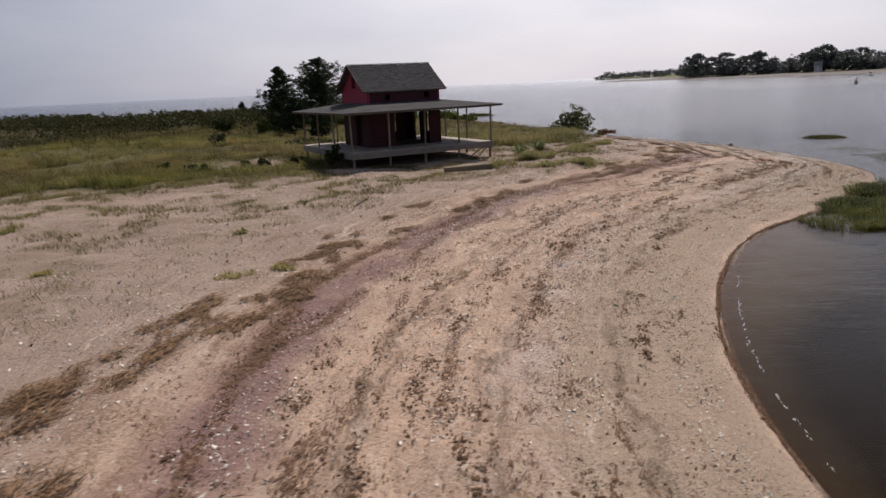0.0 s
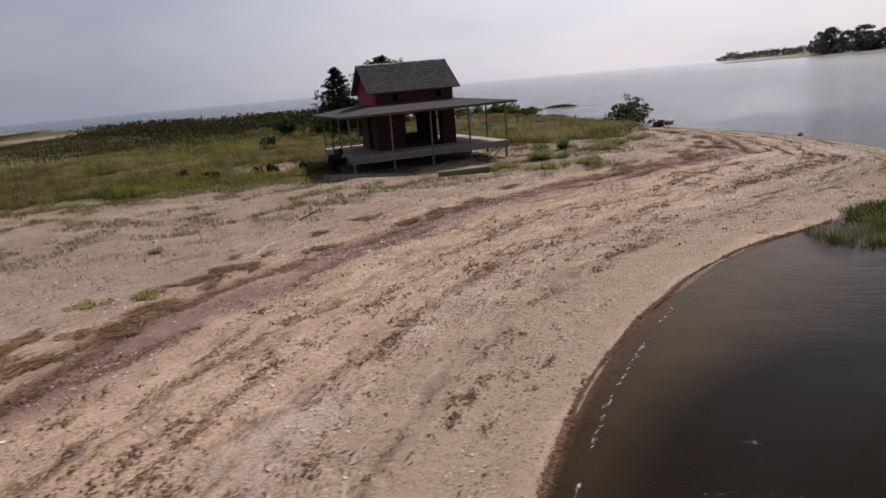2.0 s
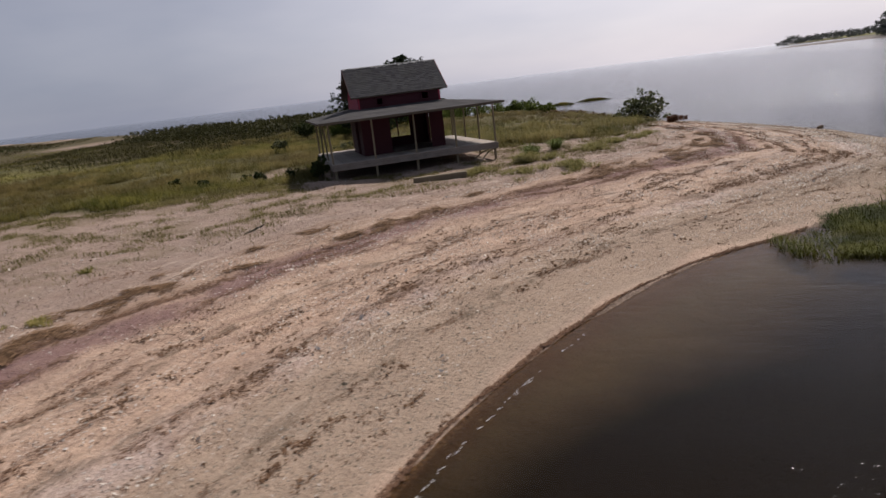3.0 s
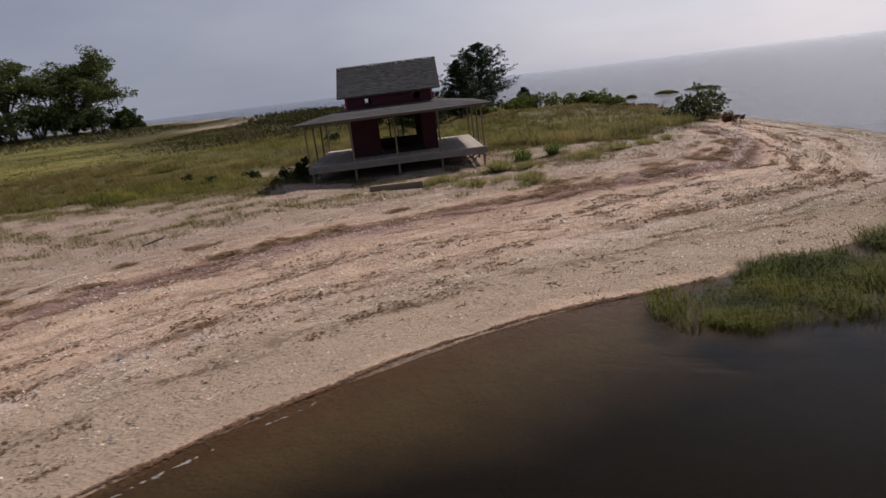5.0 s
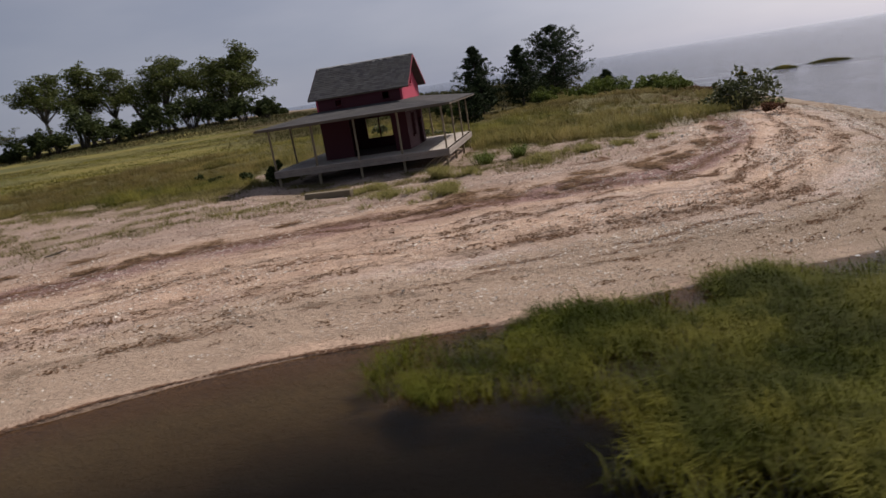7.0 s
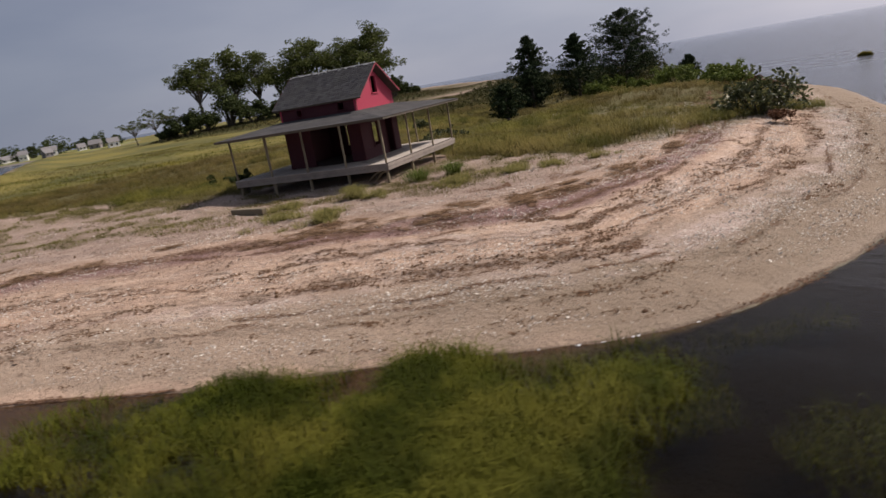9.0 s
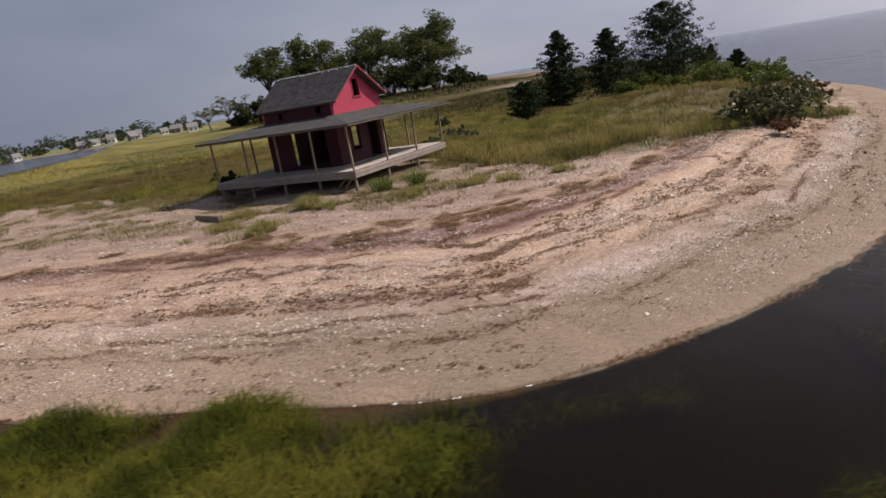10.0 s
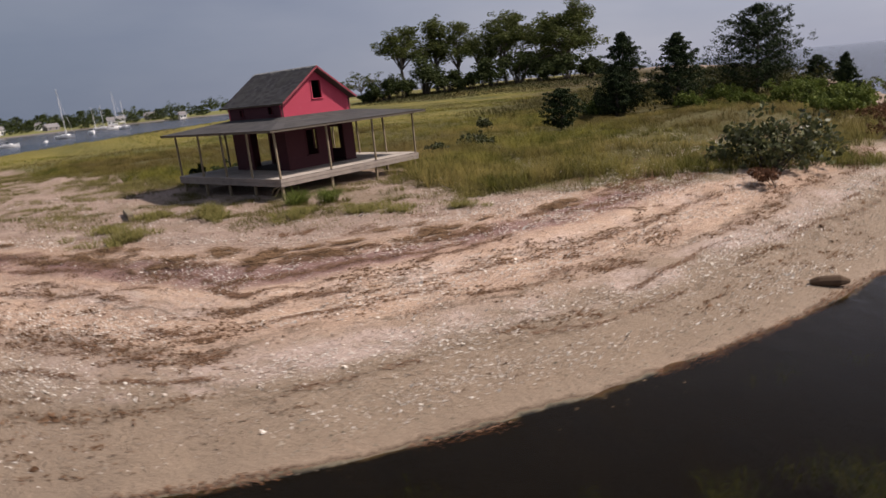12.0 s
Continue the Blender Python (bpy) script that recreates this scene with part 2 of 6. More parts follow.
    col = n.mix(dry, col, n.mix(grit, (0.135, 0.105, 0.062), (0.25, 0.195, 0.125)))
    col = n.mix(veg, col, thatch)
    col = n.mix(n.math("MULTIPLY", n.ramp(grain, (0.35, 0.0), (0.7, 1.0)), 0.36), col, (0.17, 0.112, 0.08))
    # wet edge, then the brown and black bottom
    edge = n.band(line, -0.32, -0.12, 0.0, 0.12)
    col = n.mix(n.math("MULTIPLY", edge, n.ramp(grit, (0.3, 0.3), (0.6, 0.9))), col, (0.085, 0.055, 0.037))
    under = n.math("MULTIPLY", line, -1.0)
    east = n.step(n.node("ShaderNodeSeparateXYZ", Vector=co).outputs[1], 31.0, 38.0)
    under = n.math("MULTIPLY", under, n.math("ADD", 1.0, n.math("MULTIPLY", east, 30.0)))
    south = n.step(n.math("MULTIPLY", n.node("ShaderNodeSeparateXYZ", Vector=co).outputs[1], -1.0), -19.0, -10.0)
    under = n.math("MULTIPLY", under, n.math("ADD", 1.0, n.math("MULTIPLY", south, 2.2)))
    bottom = n.mix(n.step(n.math("ADD", under, n.math("MULTIPLY", warp, 1.6)), 1.6, 5.4), n.mix(n.step(n.math("ADD", under, warp2), 0.6, 1.8), n.mix(n.noise(co, 3.0, 4, 0.6), (0.135, 0.086, 0.058), (0.225, 0.155, 0.105)), n.mix(n.noise(co, 1.5, 5, 0.65), (0.125, 0.105, 0.072), (0.225, 0.19, 0.132))), n.mix(n.noise(co, 1.2, 4, 0.6), (0.004, 0.004, 0.003), (0.014, 0.012, 0.008)))
    bottom = n.mix(n.math("MULTIPLY", south, 0.6), bottom, (0.02, 0.012, 0.009))
    col = n.mix(n.step(under, 0.0, 0.3), col, bottom)
    speck = n.node("ShaderNodeTexVoronoi", Vector=co, Scale=22.0)
    white = n.math("MULTIPLY", n.math("LESS_THAN", speck.outputs["Distance"], 0.19), n.band(d0, 0.5, 2.0, 10.0, 14.0))
    white = n.math("MULTIPLY", white, n.ramp(n.noise(flow.outputs[0], 1.4, 4, 0.6), (0.45, 0.0), (0.6, 0.8)))
    col = n.mix(n.math("MULTIPLY", white, 0.8), col, (0.66, 0.6, 0.54))
    dots = n.node("ShaderNodeTexVoronoi", Vector=co, Scale=13.0)
    dark = n.math("MULTIPLY", n.math("LESS_THAN", dots.outputs["Distance"], n.math("MULTIPLY", n.noise(co, 1.5, 4, 0.65), 0.48)), n.band(d0, 0.1, 0.6, 11.0, 15.0))
    dark = n.math("MULTIPLY", dark, n.ramp(n.noise(co, 0.9, 5, 0.65), (0.40, 0.0), (0.6, 0.8)))
    col = n.mix(dark, col, (0.13, 0.095, 0.065))
    lump = n.noise(co, 4.5, 5, 0.62, 0.3)
    h = n.math("ADD", n.math("ADD", n.math("MULTIPLY", grit, 0.7), n.math("MULTIPLY", lump, 1.1)), n.math("ADD", n.math("MULTIPLY", streak, 1.2), n.math("MULTIPLY", grain, 0.25)))
    wet = n.band(line, -3.0, -0.3, 0.15, 0.7)
    rough = n.math("SUBTRACT", 0.92, n.math("MULTIPLY", wet, 0.2))
    return n.finish(col, h, 0.85, 0.06, rough)


def water_material():
    n = Nodes("sea_water", 0.08, 0.5)
    co = n.coord()
    swell = n.noise(n.mapped(co, (0.35, 0.9, 1)), 0.9, 4, 0.6, 0.3)
    ripple = n.noise(n.mapped(co, (1.0, 2.2, 1)), 2.6, 3, 0.6, 0.2)
    fine = n.noise(co, 9.0, 2, 0.5)
    windy = n.node("ShaderNodeVectorMath", i0=co, i1=(20.0, 20.0, 0.0))
    windy.operation = "DISTANCE"
    windy = n.step(windy.outputs["Value"], 28.0, 62.0)
    roll = n.noise(n.mapped(co, (0.06, 0.22, 1)), 1.0, 6, 0.7, 0.4)
    h = n.math("ADD", n.math("ADD", swell, n.math("MULTIPLY", roll, n.math("MULTIPLY", windy, 2.5))), n.math("ADD", n.math("MULTIPLY", ripple, 0.35), n.math("MULTIPLY", fine, 0.08)))
    bump = n.node("ShaderNodeBump", Height=h, Strength=n.math("ADD", 0.30, n.math("MULTIPLY", windy, 0.58)), Distance=0.14)
    clear = n.node("ShaderNodeBsdfTransparent", Color=(0.60, 0.52, 0.38, 1))
    gloss = n.node("ShaderNodeBsdfGlossy", Color=(0.80, 0.82, 0.86, 1), Roughness=n.math("ADD", 0.06, n.math("MULTIPLY", windy, 0.08)), Normal=bump.outputs[0])
    fres = n.node("ShaderNodeFresnel", IOR=n.math("ADD", 1.15, n.math("MULTIPLY", windy, 0.24)), Normal=bump.outputs[0])
    mix = n.node("ShaderNodeMixShader", Fac=fres.outputs[0], i1=clear.outputs[0], i2=gloss.outputs[0])
    n.t.links.new(mix.outputs[0], n.out.inputs["Surface"])
    return n.mat


def shingle_material(name, dark, light, lichen):
    n = Nodes(name, 0.95, 0.08)
    co = n.coord()
    isl = n.node("ShaderNodeNewGeometry").outputs["Random Per Island"]
    grain = n.noise(co, 25.0, 4, 0.7)
    stain = n.noise(co, 0.9, 5, 0.65)
    col = n.mix(isl, dark, light)
    col = n.mix(n.ramp(stain, (0.4, 0.0), (0.7, 0.6)), col, lichen)
    col = n.mix(n.math("MULTIPLY", grain, 0.4), col, dark)
    return n.finish(col, grain, 0.3, 0.008)


def plain(name, color, rough=0.6, vary=0.25, scale=3.0, spec=0.3):
    n = Nodes(name, rough, spec)
    co = n.coord()
    f = n.noise(co, scale, 5, 0.6)
    g = n.noise(co, scale * 14, 3, 0.6)
    col = n.mix(f, tuple(c * (1 - vary) for c in color), tuple(min(1, c * (1 + vary)) for c in color))
    return n.finish(col, g, 0.2, 0.005)


M_SAND = sand_material()
M_WATER = water_material()
M_DECK = wood("weathered_deck_board", (0.26, 0.225, 0.20), (0.50, 0.445, 0.39))
M_FASCIA = wood("grey_fascia_board", (0.155, 0.13, 0.115), (0.35, 0.30, 0.26))
M_POST = wood("weathered_post", (0.13, 0.105, 0.075), (0.29, 0.235, 0.16), (30, 30, 2))
M_BEAM = wood("dark_beam", (0.06, 0.05, 0.042), (0.15, 0.125, 0.10))
# the porch's shade is put into this red; the gables share the paint
M_RED = painted("shaded_red_paint", (0.068, 0.016, 0.022), (0.055, 0.026, 0.028), 0.64)
# the same red, faded, with the sun's brightness put into the colour
M_PINK = painted("sunlit_faded_red_gable", (0.40, 0.046, 0.082), (0.36, 0.11, 0.13), 0.62)
M_TRIM = painted("pale_red_trim", (0.27, 0.048, 0.066), (0.34, 0.24, 0.22), 0.60)
M_INSIDE = plain("bare_inner_boards", (0.055, 0.035, 0.03), 0.9)
M_SHINGLE = shingle_material("grey_roof_shingle", (0.036, 0.036, 0.040), (0.078, 0.077, 0.082), (0.068, 0.068, 0.062))
M_PORCH = shingle_material("porch_roof_felt", (0.055, 0.053, 0.056), (0.088, 0.084, 0.085), (0.08, 0.078, 0.07))
M_PEEL = plain("bleached_ridge_strip", (0.34, 0.34, 0.33), 0.9, 0.3, 8.0)
M_DUNE = leafy("dune_grass_blade", (0.074, 0.080, 0.015), (0.205, 0.178, 0.042), (0.29, 0.218, 0.085), 0.7, 0.2, 1.8)
M_DRY = leafy("dry_beach_grass", (0.085, 0.078, 0.027), (0.235, 0.20, 0.080), (0.165, 0.145, 0.045), 0.8, 0.25, 1.6, 0.05, 0.5, 0.4)
M_LIME = leafy("young_yellow_grass", (0.20, 0.178, 0.055), (0.37, 0.31, 0.125), None, 0.7, 0.3, 1.8)
M_TUFT = leafy("yellow_green_tuft", (0.105, 0.102, 0.030), (0.265, 0.232, 0.088), None, 0.7, 0.3, 1.8)
M_MARSH = leafy("marsh_grass_blade", (0.072, 0.086, 0.014), (0.17, 0.158, 0.028), (0.27, 0.215, 0.034), 0.7, 0.2, 1.8)
M_CORD = leafy("cordgrass_blade", (0.016, 0.034, 0.003), (0.098, 0.124, 0.012), (0.17, 0.155, 0.026), 0.6, 0.2, 0.9, 0.05, 0.7, 0.1)
M_CEDAR = leafy("cedar_needles", (0.012, 0.022, 0.011), (0.045, 0.062, 0.025), None, 0.7, 0.1)
M_LEAF = leafy("broad_leaves", (0.045, 0.06, 0.017), (0.125, 0.14, 0.045), None, 0.55, 0.3)
M_SHRUB = leafy("shrub_leaves", (0.024, 0.036, 0.013), (0.075, 0.092, 0.032), None, 0.6, 0.2)
M_BUSH = leafy("olive_bush_leaves", (0.034, 0.044, 0.018), (0.125, 0.135, 0.06), None, 0.45, 0.25, 0.0, 0.25)
M_BAY = leafy("bright_shrub_leaves", (0.06, 0.09, 0.018), (0.16, 0.19, 0.045), None, 0.6, 0.25)
M_RUST = leafy("dead_brown_leaves", (0.09, 0.045, 0.025), (0.19, 0.10, 0.06), None, 0.8, 0.15)
M_BARK = wood("grey_bark", (0.05, 0.042, 0.034), (0.14, 0.12, 0.10), (20, 20, 3))
M_WRACK = leafy("drift_debris", (0.085, 0.048, 0.032), (0.24, 0.142, 0.09), None, 0.9, 0.0)
M_SHELL = leafy("bleached_shell", (0.42, 0.36, 0.31), (0.74, 0.69, 0.62), None, 0.5, 0.0)
M_PEBBLE = leafy("beach_pebble", (0.055, 0.045, 0.032), (0.36, 0.30, 0.235), None, 0.7, 0.0)


# ---- mesh helpers ----
class Build:
    """Collects vertices and faces of one mesh."""

    def __init__(self):
        self.v, self.f = [], []

    def add(self, verts, faces):
        k = len(self.v)
        self.v.extend(verts)
        self.f.extend([tuple(i + k for i in f) for f in faces])
        return self

    def box(self, lo, hi, cham=0.0, m=None):
        (x0, y0, z0), (x1, y1, z1) = lo, hi
        if cham <= 0:
            v = [Vector((x, y, z)) for x in (x0, x1) for y in (y0, y1) for z in (z0, z1)]
            f = [(0, 1, 3, 2), (4, 6, 7, 5), (0, 4, 5, 1), (2, 3, 7, 6), (0, 2, 6, 4), (1, 5, 7, 3)]
        else:
            c = min(cham, (x1 - x0) / 3, (y1 - y0) / 3, (z1 - z0) / 3)
            v, ids = [], {}
            for i, x in enumerate((x0, x1)):
                for j, y in enumerate((y0, y1)):
                    for k, z in enumerate((z0, z1)):
                        sx, sy, sz = (1 - 2 * i) * c, (1 - 2 * j) * c, (1 - 2 * k) * c
                        for a, p in enumerate(((x, y + sy, z + sz), (x + sx, y, z + sz), (x + sx, y + sy, z))):
                            ids[i, j, k, a] = len(v)
                            v.append(Vector(p))
            f = []
            for i in (0, 1):
                f.append(tuple(ids[i, j, k, 0] for j, k in ((0, 0), (0, 1), (1, 1), (1, 0))[:: (1 if i == 0 else -1)]))
                f.append(tuple(ids[j, i, k, 1] for j, k in ((0, 0), (1, 0), (1, 1), (0, 1))[:: (1 if i == 0 else -1)]))
                f.append(tuple(ids[j, k, i, 2] for j, k in ((0, 0), (0, 1), (1, 1), (1, 0))[:: (1 if i == 0 else -1)]))
            for i in (0, 1):
                for j in (0, 1):
                    f.append((ids[i, j, 0, 0], ids[i, j, 1, 0], ids[i, j, 1, 1], ids[i, j, 0, 1]))
                    f.append((ids[i, 0, j, 0], ids[i, 1, j, 0], ids[i, 1, j, 2], ids[i, 0, j, 2]))
                    f.append((ids[0, i, j, 1], ids[1, i, j, 1], ids[1, i, j, 2], ids[0, i, j, 2]))
                    for k in (0, 1):
                        f.append((ids[i, j, k, 0], ids[i, j, k, 1], ids[i, j, k, 2]))
        if m is not None:
            v = [m @ p for p in v]
        return self.add(v, f)

    def tube(self, pts, radii, sides=6, cap=True):
        rings = []
        for i, p in enumerate(pts):
            a, b = pts[max(0, i - 1)], pts[min(len(pts) - 1, i + 1)]
            q = (Vector(b) - Vector(a)).to_track_quat("Z", "Y")
            rings.append([Vector(p) + q @ Vector((radii[i] * math.cos(2 * math.pi * k / sides), radii[i] * math.sin(2 * math.pi * k / sides), 0)) for k in range(sides)])
        f = [(i * sides + k, i * sides + (k + 1) % sides, (i + 1) * sides + (k + 1) % sides, (i + 1) * sides + k) for i in range(len(pts) - 1) for k in range(sides)]
        if cap:
            f += [tuple(range(sides))[::-1], tuple(range((len(pts) - 1) * sides, len(pts) * sides))]
        return self.add([v for r in rings for v in r], f)

    def mesh(self, name, fix=True):
        me = bpy.data.meshes.new(name)
        me.from_pydata([tuple(p) for p in self.v], [], self.f)
        if fix:
            bm = bmesh.new()
            bm.from_mesh(me)
            bmesh.ops.recalc_face_normals(bm, faces=bm.faces)
            bm.to_mesh(me)
            bm.free()
        me.update()
        return me


def part(name, made, material, parent=None, label="", m=None):
    me = made.mesh(name) if isinstance(made, Build) else made
    if material is not None and not me.materials:
        me.materials.append(material)
    ob = new(name, me)
    ob.parent = parent
    if m is not None:
        ob.matrix_basis = m
    return tagged(ob, label)


def array_mesh(name, verts, faces, material, smooth=False):
    """A mesh from numpy arrays: n x 3 vertices, m x k faces."""
    me = bpy.data.meshes.new(name)
    k = faces.shape[1]
    me.vertices.add(len(verts))
    me.vertices.foreach_set("co", np.ascontiguousarray(verts, np.float32).ravel())
    me.loops.add(faces.size)
    me.loops.foreach_set("vertex_index", np.ascontiguousarray(faces, np.int32).ravel())
    me.polygons.add(len(faces))
    me.polygons.foreach_set("loop_start", np.arange(0, faces.size, k, dtype=np.int32))
    me.materials.append(material)
    me.update(calc_edges=True)
    if smooth:
        me.polygons.foreach_set("use_smooth", np.ones(len(faces), bool))
    return me


# ---- the lie of the land ----
WATER = 0.45
SHORE = np.array([(2.5, -90), (3.6, -40), (4.5, -5), (4.85, 4), (5.05, 7.8), (5.4, 10.8), (6.1, 13.8), (7.1, 16.8), (8.5, 19.7), (10.3, 22.4), (12.2, 24.6), (14.1, 26.0), (16.6, 28.6),
                  (19.2, 31.4), (21.2, 33.2), (22.6, 35.0), (23.4, 37.2), (23.8, 40.0), (23.9, 43.2), (23.6, 46.8), (22.9, 51.0), (21.4, 55.6), (19.2, 61.2), (16.0, 67.0),
                  (12.0, 74.0), (7.5, 81.5), (0.0, 89.5), (-13, 101), (-36, 124), (-72, 155), (-122, 190), (-182, 240), (-272, 315), (-420, 425), (-900, 700), (-1300, 500), (-1000, 250),
                  (-700, 150), (-400, 78), (-310, 56), (-235, 46), (-180, 38), (-140, 25), (-112, 13), (-99, 3), (-94, -12), (-85, -40), (-60, -75), (-25, -100)], float)
GREEN = np.array([(-88, -20), (-65, 5), (-45, 21), (-30, 27.0), (-24, 30.8), (-21, 32.6), (-18, 34.2), (-15, 35.5), (-11.0, 36.2), (-8.2, 37.2), (-6.8, 39.6), (-9.0, 45.0), (-5.8, 46.5), (1.0, 48.6), (5.6, 47.9), (8.6, 49.6), (10.1, 52.6), (11.2, 55.0),
                  (12.0, 58.5), (12.6, 62.5), (11.0, 67.0), (7.0, 73.0), (2.0, 80.0), (-4.0, 85.0), (-17, 97), (-42, 120), (-78, 149), (-128, 184), (-188, 233), (-278, 306), (-420, 400),
                  (-900, 640), (-1200, 480), (-1000, 252), (-700, 153), (-400, 81), (-310, 59), (-235, 49), (-180, 41), (-140, 28), (-112, 16), (-98, 6)], float)


def exact_distance(px, py, poly):
    """Distance to a closed outline, positive inside it, and the way along it to the nearest place."""
    best = np.full(px.shape, 1e18)
    along = np.zeros(px.shape)
    inside = np.zeros(px.shape, bool)
    run = 0.0
    for (ax, ay), (bx, by) in zip(poly, np.roll(poly, -1, axis=0)):
        dx, dy = bx - ax, by - ay
        length = math.hypot(dx, dy)
        t = np.clip(((px - ax) * dx + (py - ay) * dy) / length**2, 0, 1)
        q = (px - ax - t * dx) ** 2 + (py - ay - t * dy) ** 2
        near = q < best
        best = np.where(near, q, best)
        along = np.where(near, run + t * length, along)
        cross = (ay > py) != (by > py)
        with np.errstate(divide="ignore", invalid="ignore"):
            inside ^= cross & (px < dx * (py - ay) / (dy if dy else 1e-9) + ax)
        run += length
    return np.where(inside, 1, -1) * np.sqrt(best), along


DISTANCES = {}


def signed_distance(px, py, poly):
    """Distance to a closed outline, positive inside it. Many places at once near the beach are read off a fine grid."""
    if px.size < 20000:
        return exact_distance(px, py, poly)[0], None
    key = (len(poly), float(poly[0, 0]))
    x0, y0, cell, m, n = -60.0, -14.0, 0.2, 480, 560
    if key not in DISTANCES:
        X, Y = np.meshgrid(x0 + cell * np.arange(m), y0 + cell * np.arange(n))
        DISTANCES[key] = exact_distance(X, Y, poly)[0]
    grid = DISTANCES[key]
    a, b = (px - x0) / cell, (py - y0) / cell
    near = (a > 0) & (a < m - 1) & (b > 0) & (b < n - 1)
    i, j = np.clip(a.astype(int), 0, m - 2), np.clip(b.astype(int), 0, n - 2)
    u, v = a - i, b - j
    out = (grid[j, i] * (1 - u) + grid[j, i + 1] * u) * (1 - v) + (grid[j + 1, i] * (1 - u) + grid[j + 1, i + 1] * u) * v
    if not near.all():
        out[~near] = exact_distance(px[~near], py[~near], poly)[0]
    return out, None


def ease(x, a, b):
    t = np.clip((x - a) / (b - a), 0, 1)
    return t * t * (3 - 2 * t)


def wobble(x, y, size, seed=0.0):
    """A smooth random unevenness between about -1 and 1."""
    table = np.random.RandomState(int(seed * 10) + 7).uniform(-1, 1, (64, 64))
    out = 0.0
    for k, gain in ((0.55, 0.8), (1.37, 0.45)):
        a, b = x / size * k + seed * 1.7, y / size * k - seed * 2.3
        a, b = a * 0.8 - b * 0.6, a * 0.6 + b * 0.8
        i, j = np.floor(a).astype(int), np.floor(b).astype(int)
        s, t = a - i, b - j
        s, t = s * s * (3 - 2 * s), t * t * (3 - 2 * t)
        i0, i1, j0, j1 = i % 64, (i + 1) % 64, j % 64, (j + 1) % 64
        out = out + gain * ((table[i0, j0] * (1 - s) + table[i1, j0] * s) * (1 - t) + (table[i0, j1] * (1 - s) + table[i1, j1] * s) * t)
    return 1.5 * out


def chaikin(poly, rounds=2):
    for _ in range(rounds):
        nxt = np.roll(poly, -1, axis=0)
        poly = np.stack([0.75 * poly + 0.25 * nxt, 0.25 * poly + 0.75 * nxt], 1).reshape(-1, 2)
    return poly


SHORE_FINE = chaikin(SHORE, 2)
# house: the deck's south corner and its two directions
HOUSE_AT, HOUSE_TURN = Vector((-5.48, 37.2, 0.0)), 28.8
DECK_W, DECK_D, DECK_Z = 9.4, 9.05, 2.80
HU = np.array((math.cos(radians(HOUSE_TURN)), math.sin(radians(HOUSE_TURN))))
HV = np.array((-HU[1], HU[0]))


def house_uv(x, y):
    dx, dy = x - HOUSE_AT.x, y - HOUSE_AT.y
    return dx * HU[0] + dy * HU[1], dx * HV[0] + dy * HV[1]


def green_at(x, y):
    """How much plant cover there is at a place, 0 to 1."""
    g, _ = signed_distance(x, y, GREEN)
    g = g + 1.3 * wobble(x, y, 2.1, 1.0) + 0.7 * wobble(x, y, 0.7, 2.0)
    cover = ease(g, -1.0, 1.6)
    u, v = house_uv(x, y)
    deck = (u > -0.4) & (u < DECK_W + 0.3) & (v > -0.5) & (v < DECK_D + 0.2)
    patch = np.hypot((x + 12.3) / 2.6, (y - 42.6) / 4.2)
    cover = cover * ease(patch + 0.25 * wobble(x, y, 1.2, 4.0), 0.75, 1.15)
    for bx, by, rx, ry in ((-131, 160, 16, 9), (-228, 258, 40, 14)):
        a, b = (x - bx) * 0.72 - (y - by) * 0.69, (x - bx) * 0.69 + (y - by) * 0.72
        cover = cover * ease(np.hypot(a / rx, b / ry), 0.7, 1.1)
    return np.where(deck, 0.0, cover)


def ground_z(x, y, d=None):
    if d is None:
        d, _ = signed_distance(x, y, SHORE_FINE)
    steps = ((-400, -6.0), (-60, -3.2), (-15, -1.3), (-6, -0.45), (-3, -0.12), (-1.2, 0.12), (-0.3, 0.34), (0, WATER), (0.3, 0.54), (1.0, 0.66), (4.0, 1.05), (6.0, 1.25), (8.0, 1.52), (9.6, 1.72), (10.6, 1.76), (12, 1.86), (15, 1.90), (30, 1.86), (400, 1.86))
    z = np.interp(d, [a for a, _ in steps], [b for _, b in steps])
    inland = ease(d, 8, 20)
    west = ease(-(x - 0.3 * (y - 40)), 35, 95)
    z = z - 0.75 * west * inland
    z = z + 2.6 * np.exp(-(((x + 235) / 70) ** 2 + ((y - 165) / 55) ** 2))
    z = z + 0.55 * np.exp(-(((x + 2) / 8) ** 2 + ((y - 73) / 8) ** 2))
    north, _ = signed_distance(x, y, GREEN)
    ridge = np.exp(-((north - 9) / 8.0) ** 2) * ease(y - x, 75, 120)
    z = z + 0.9 * ridge
    z = z + inland * (0.09 * wobble(x, y, 3.0, 5.0) + 0.10 * wobble(x, y, 11.0, 6.0))
    z = z + (0.018 + 0.012 * ease(y, 31, 36)) * wobble(x, y, 0.55, 10.0) * ease(2.0 - np.abs(d), 0.0, 1.5) + 0.024 * wobble(x, y, 1.6, 10.5) * ease(3.0 - np.abs(d), 0.0, 2.0)
    beach = ease(d, 0.3, 3.0)
    z = z + beach * (0.03 * wobble(x, y, 0.8, 7.0) + 0.028 * wobble(x, y, 0.33, 8.0) + 0.025 * np.sin(d * 2.6 + 1.5 * wobble(x, y, 4.0, 9.0)))
    return z


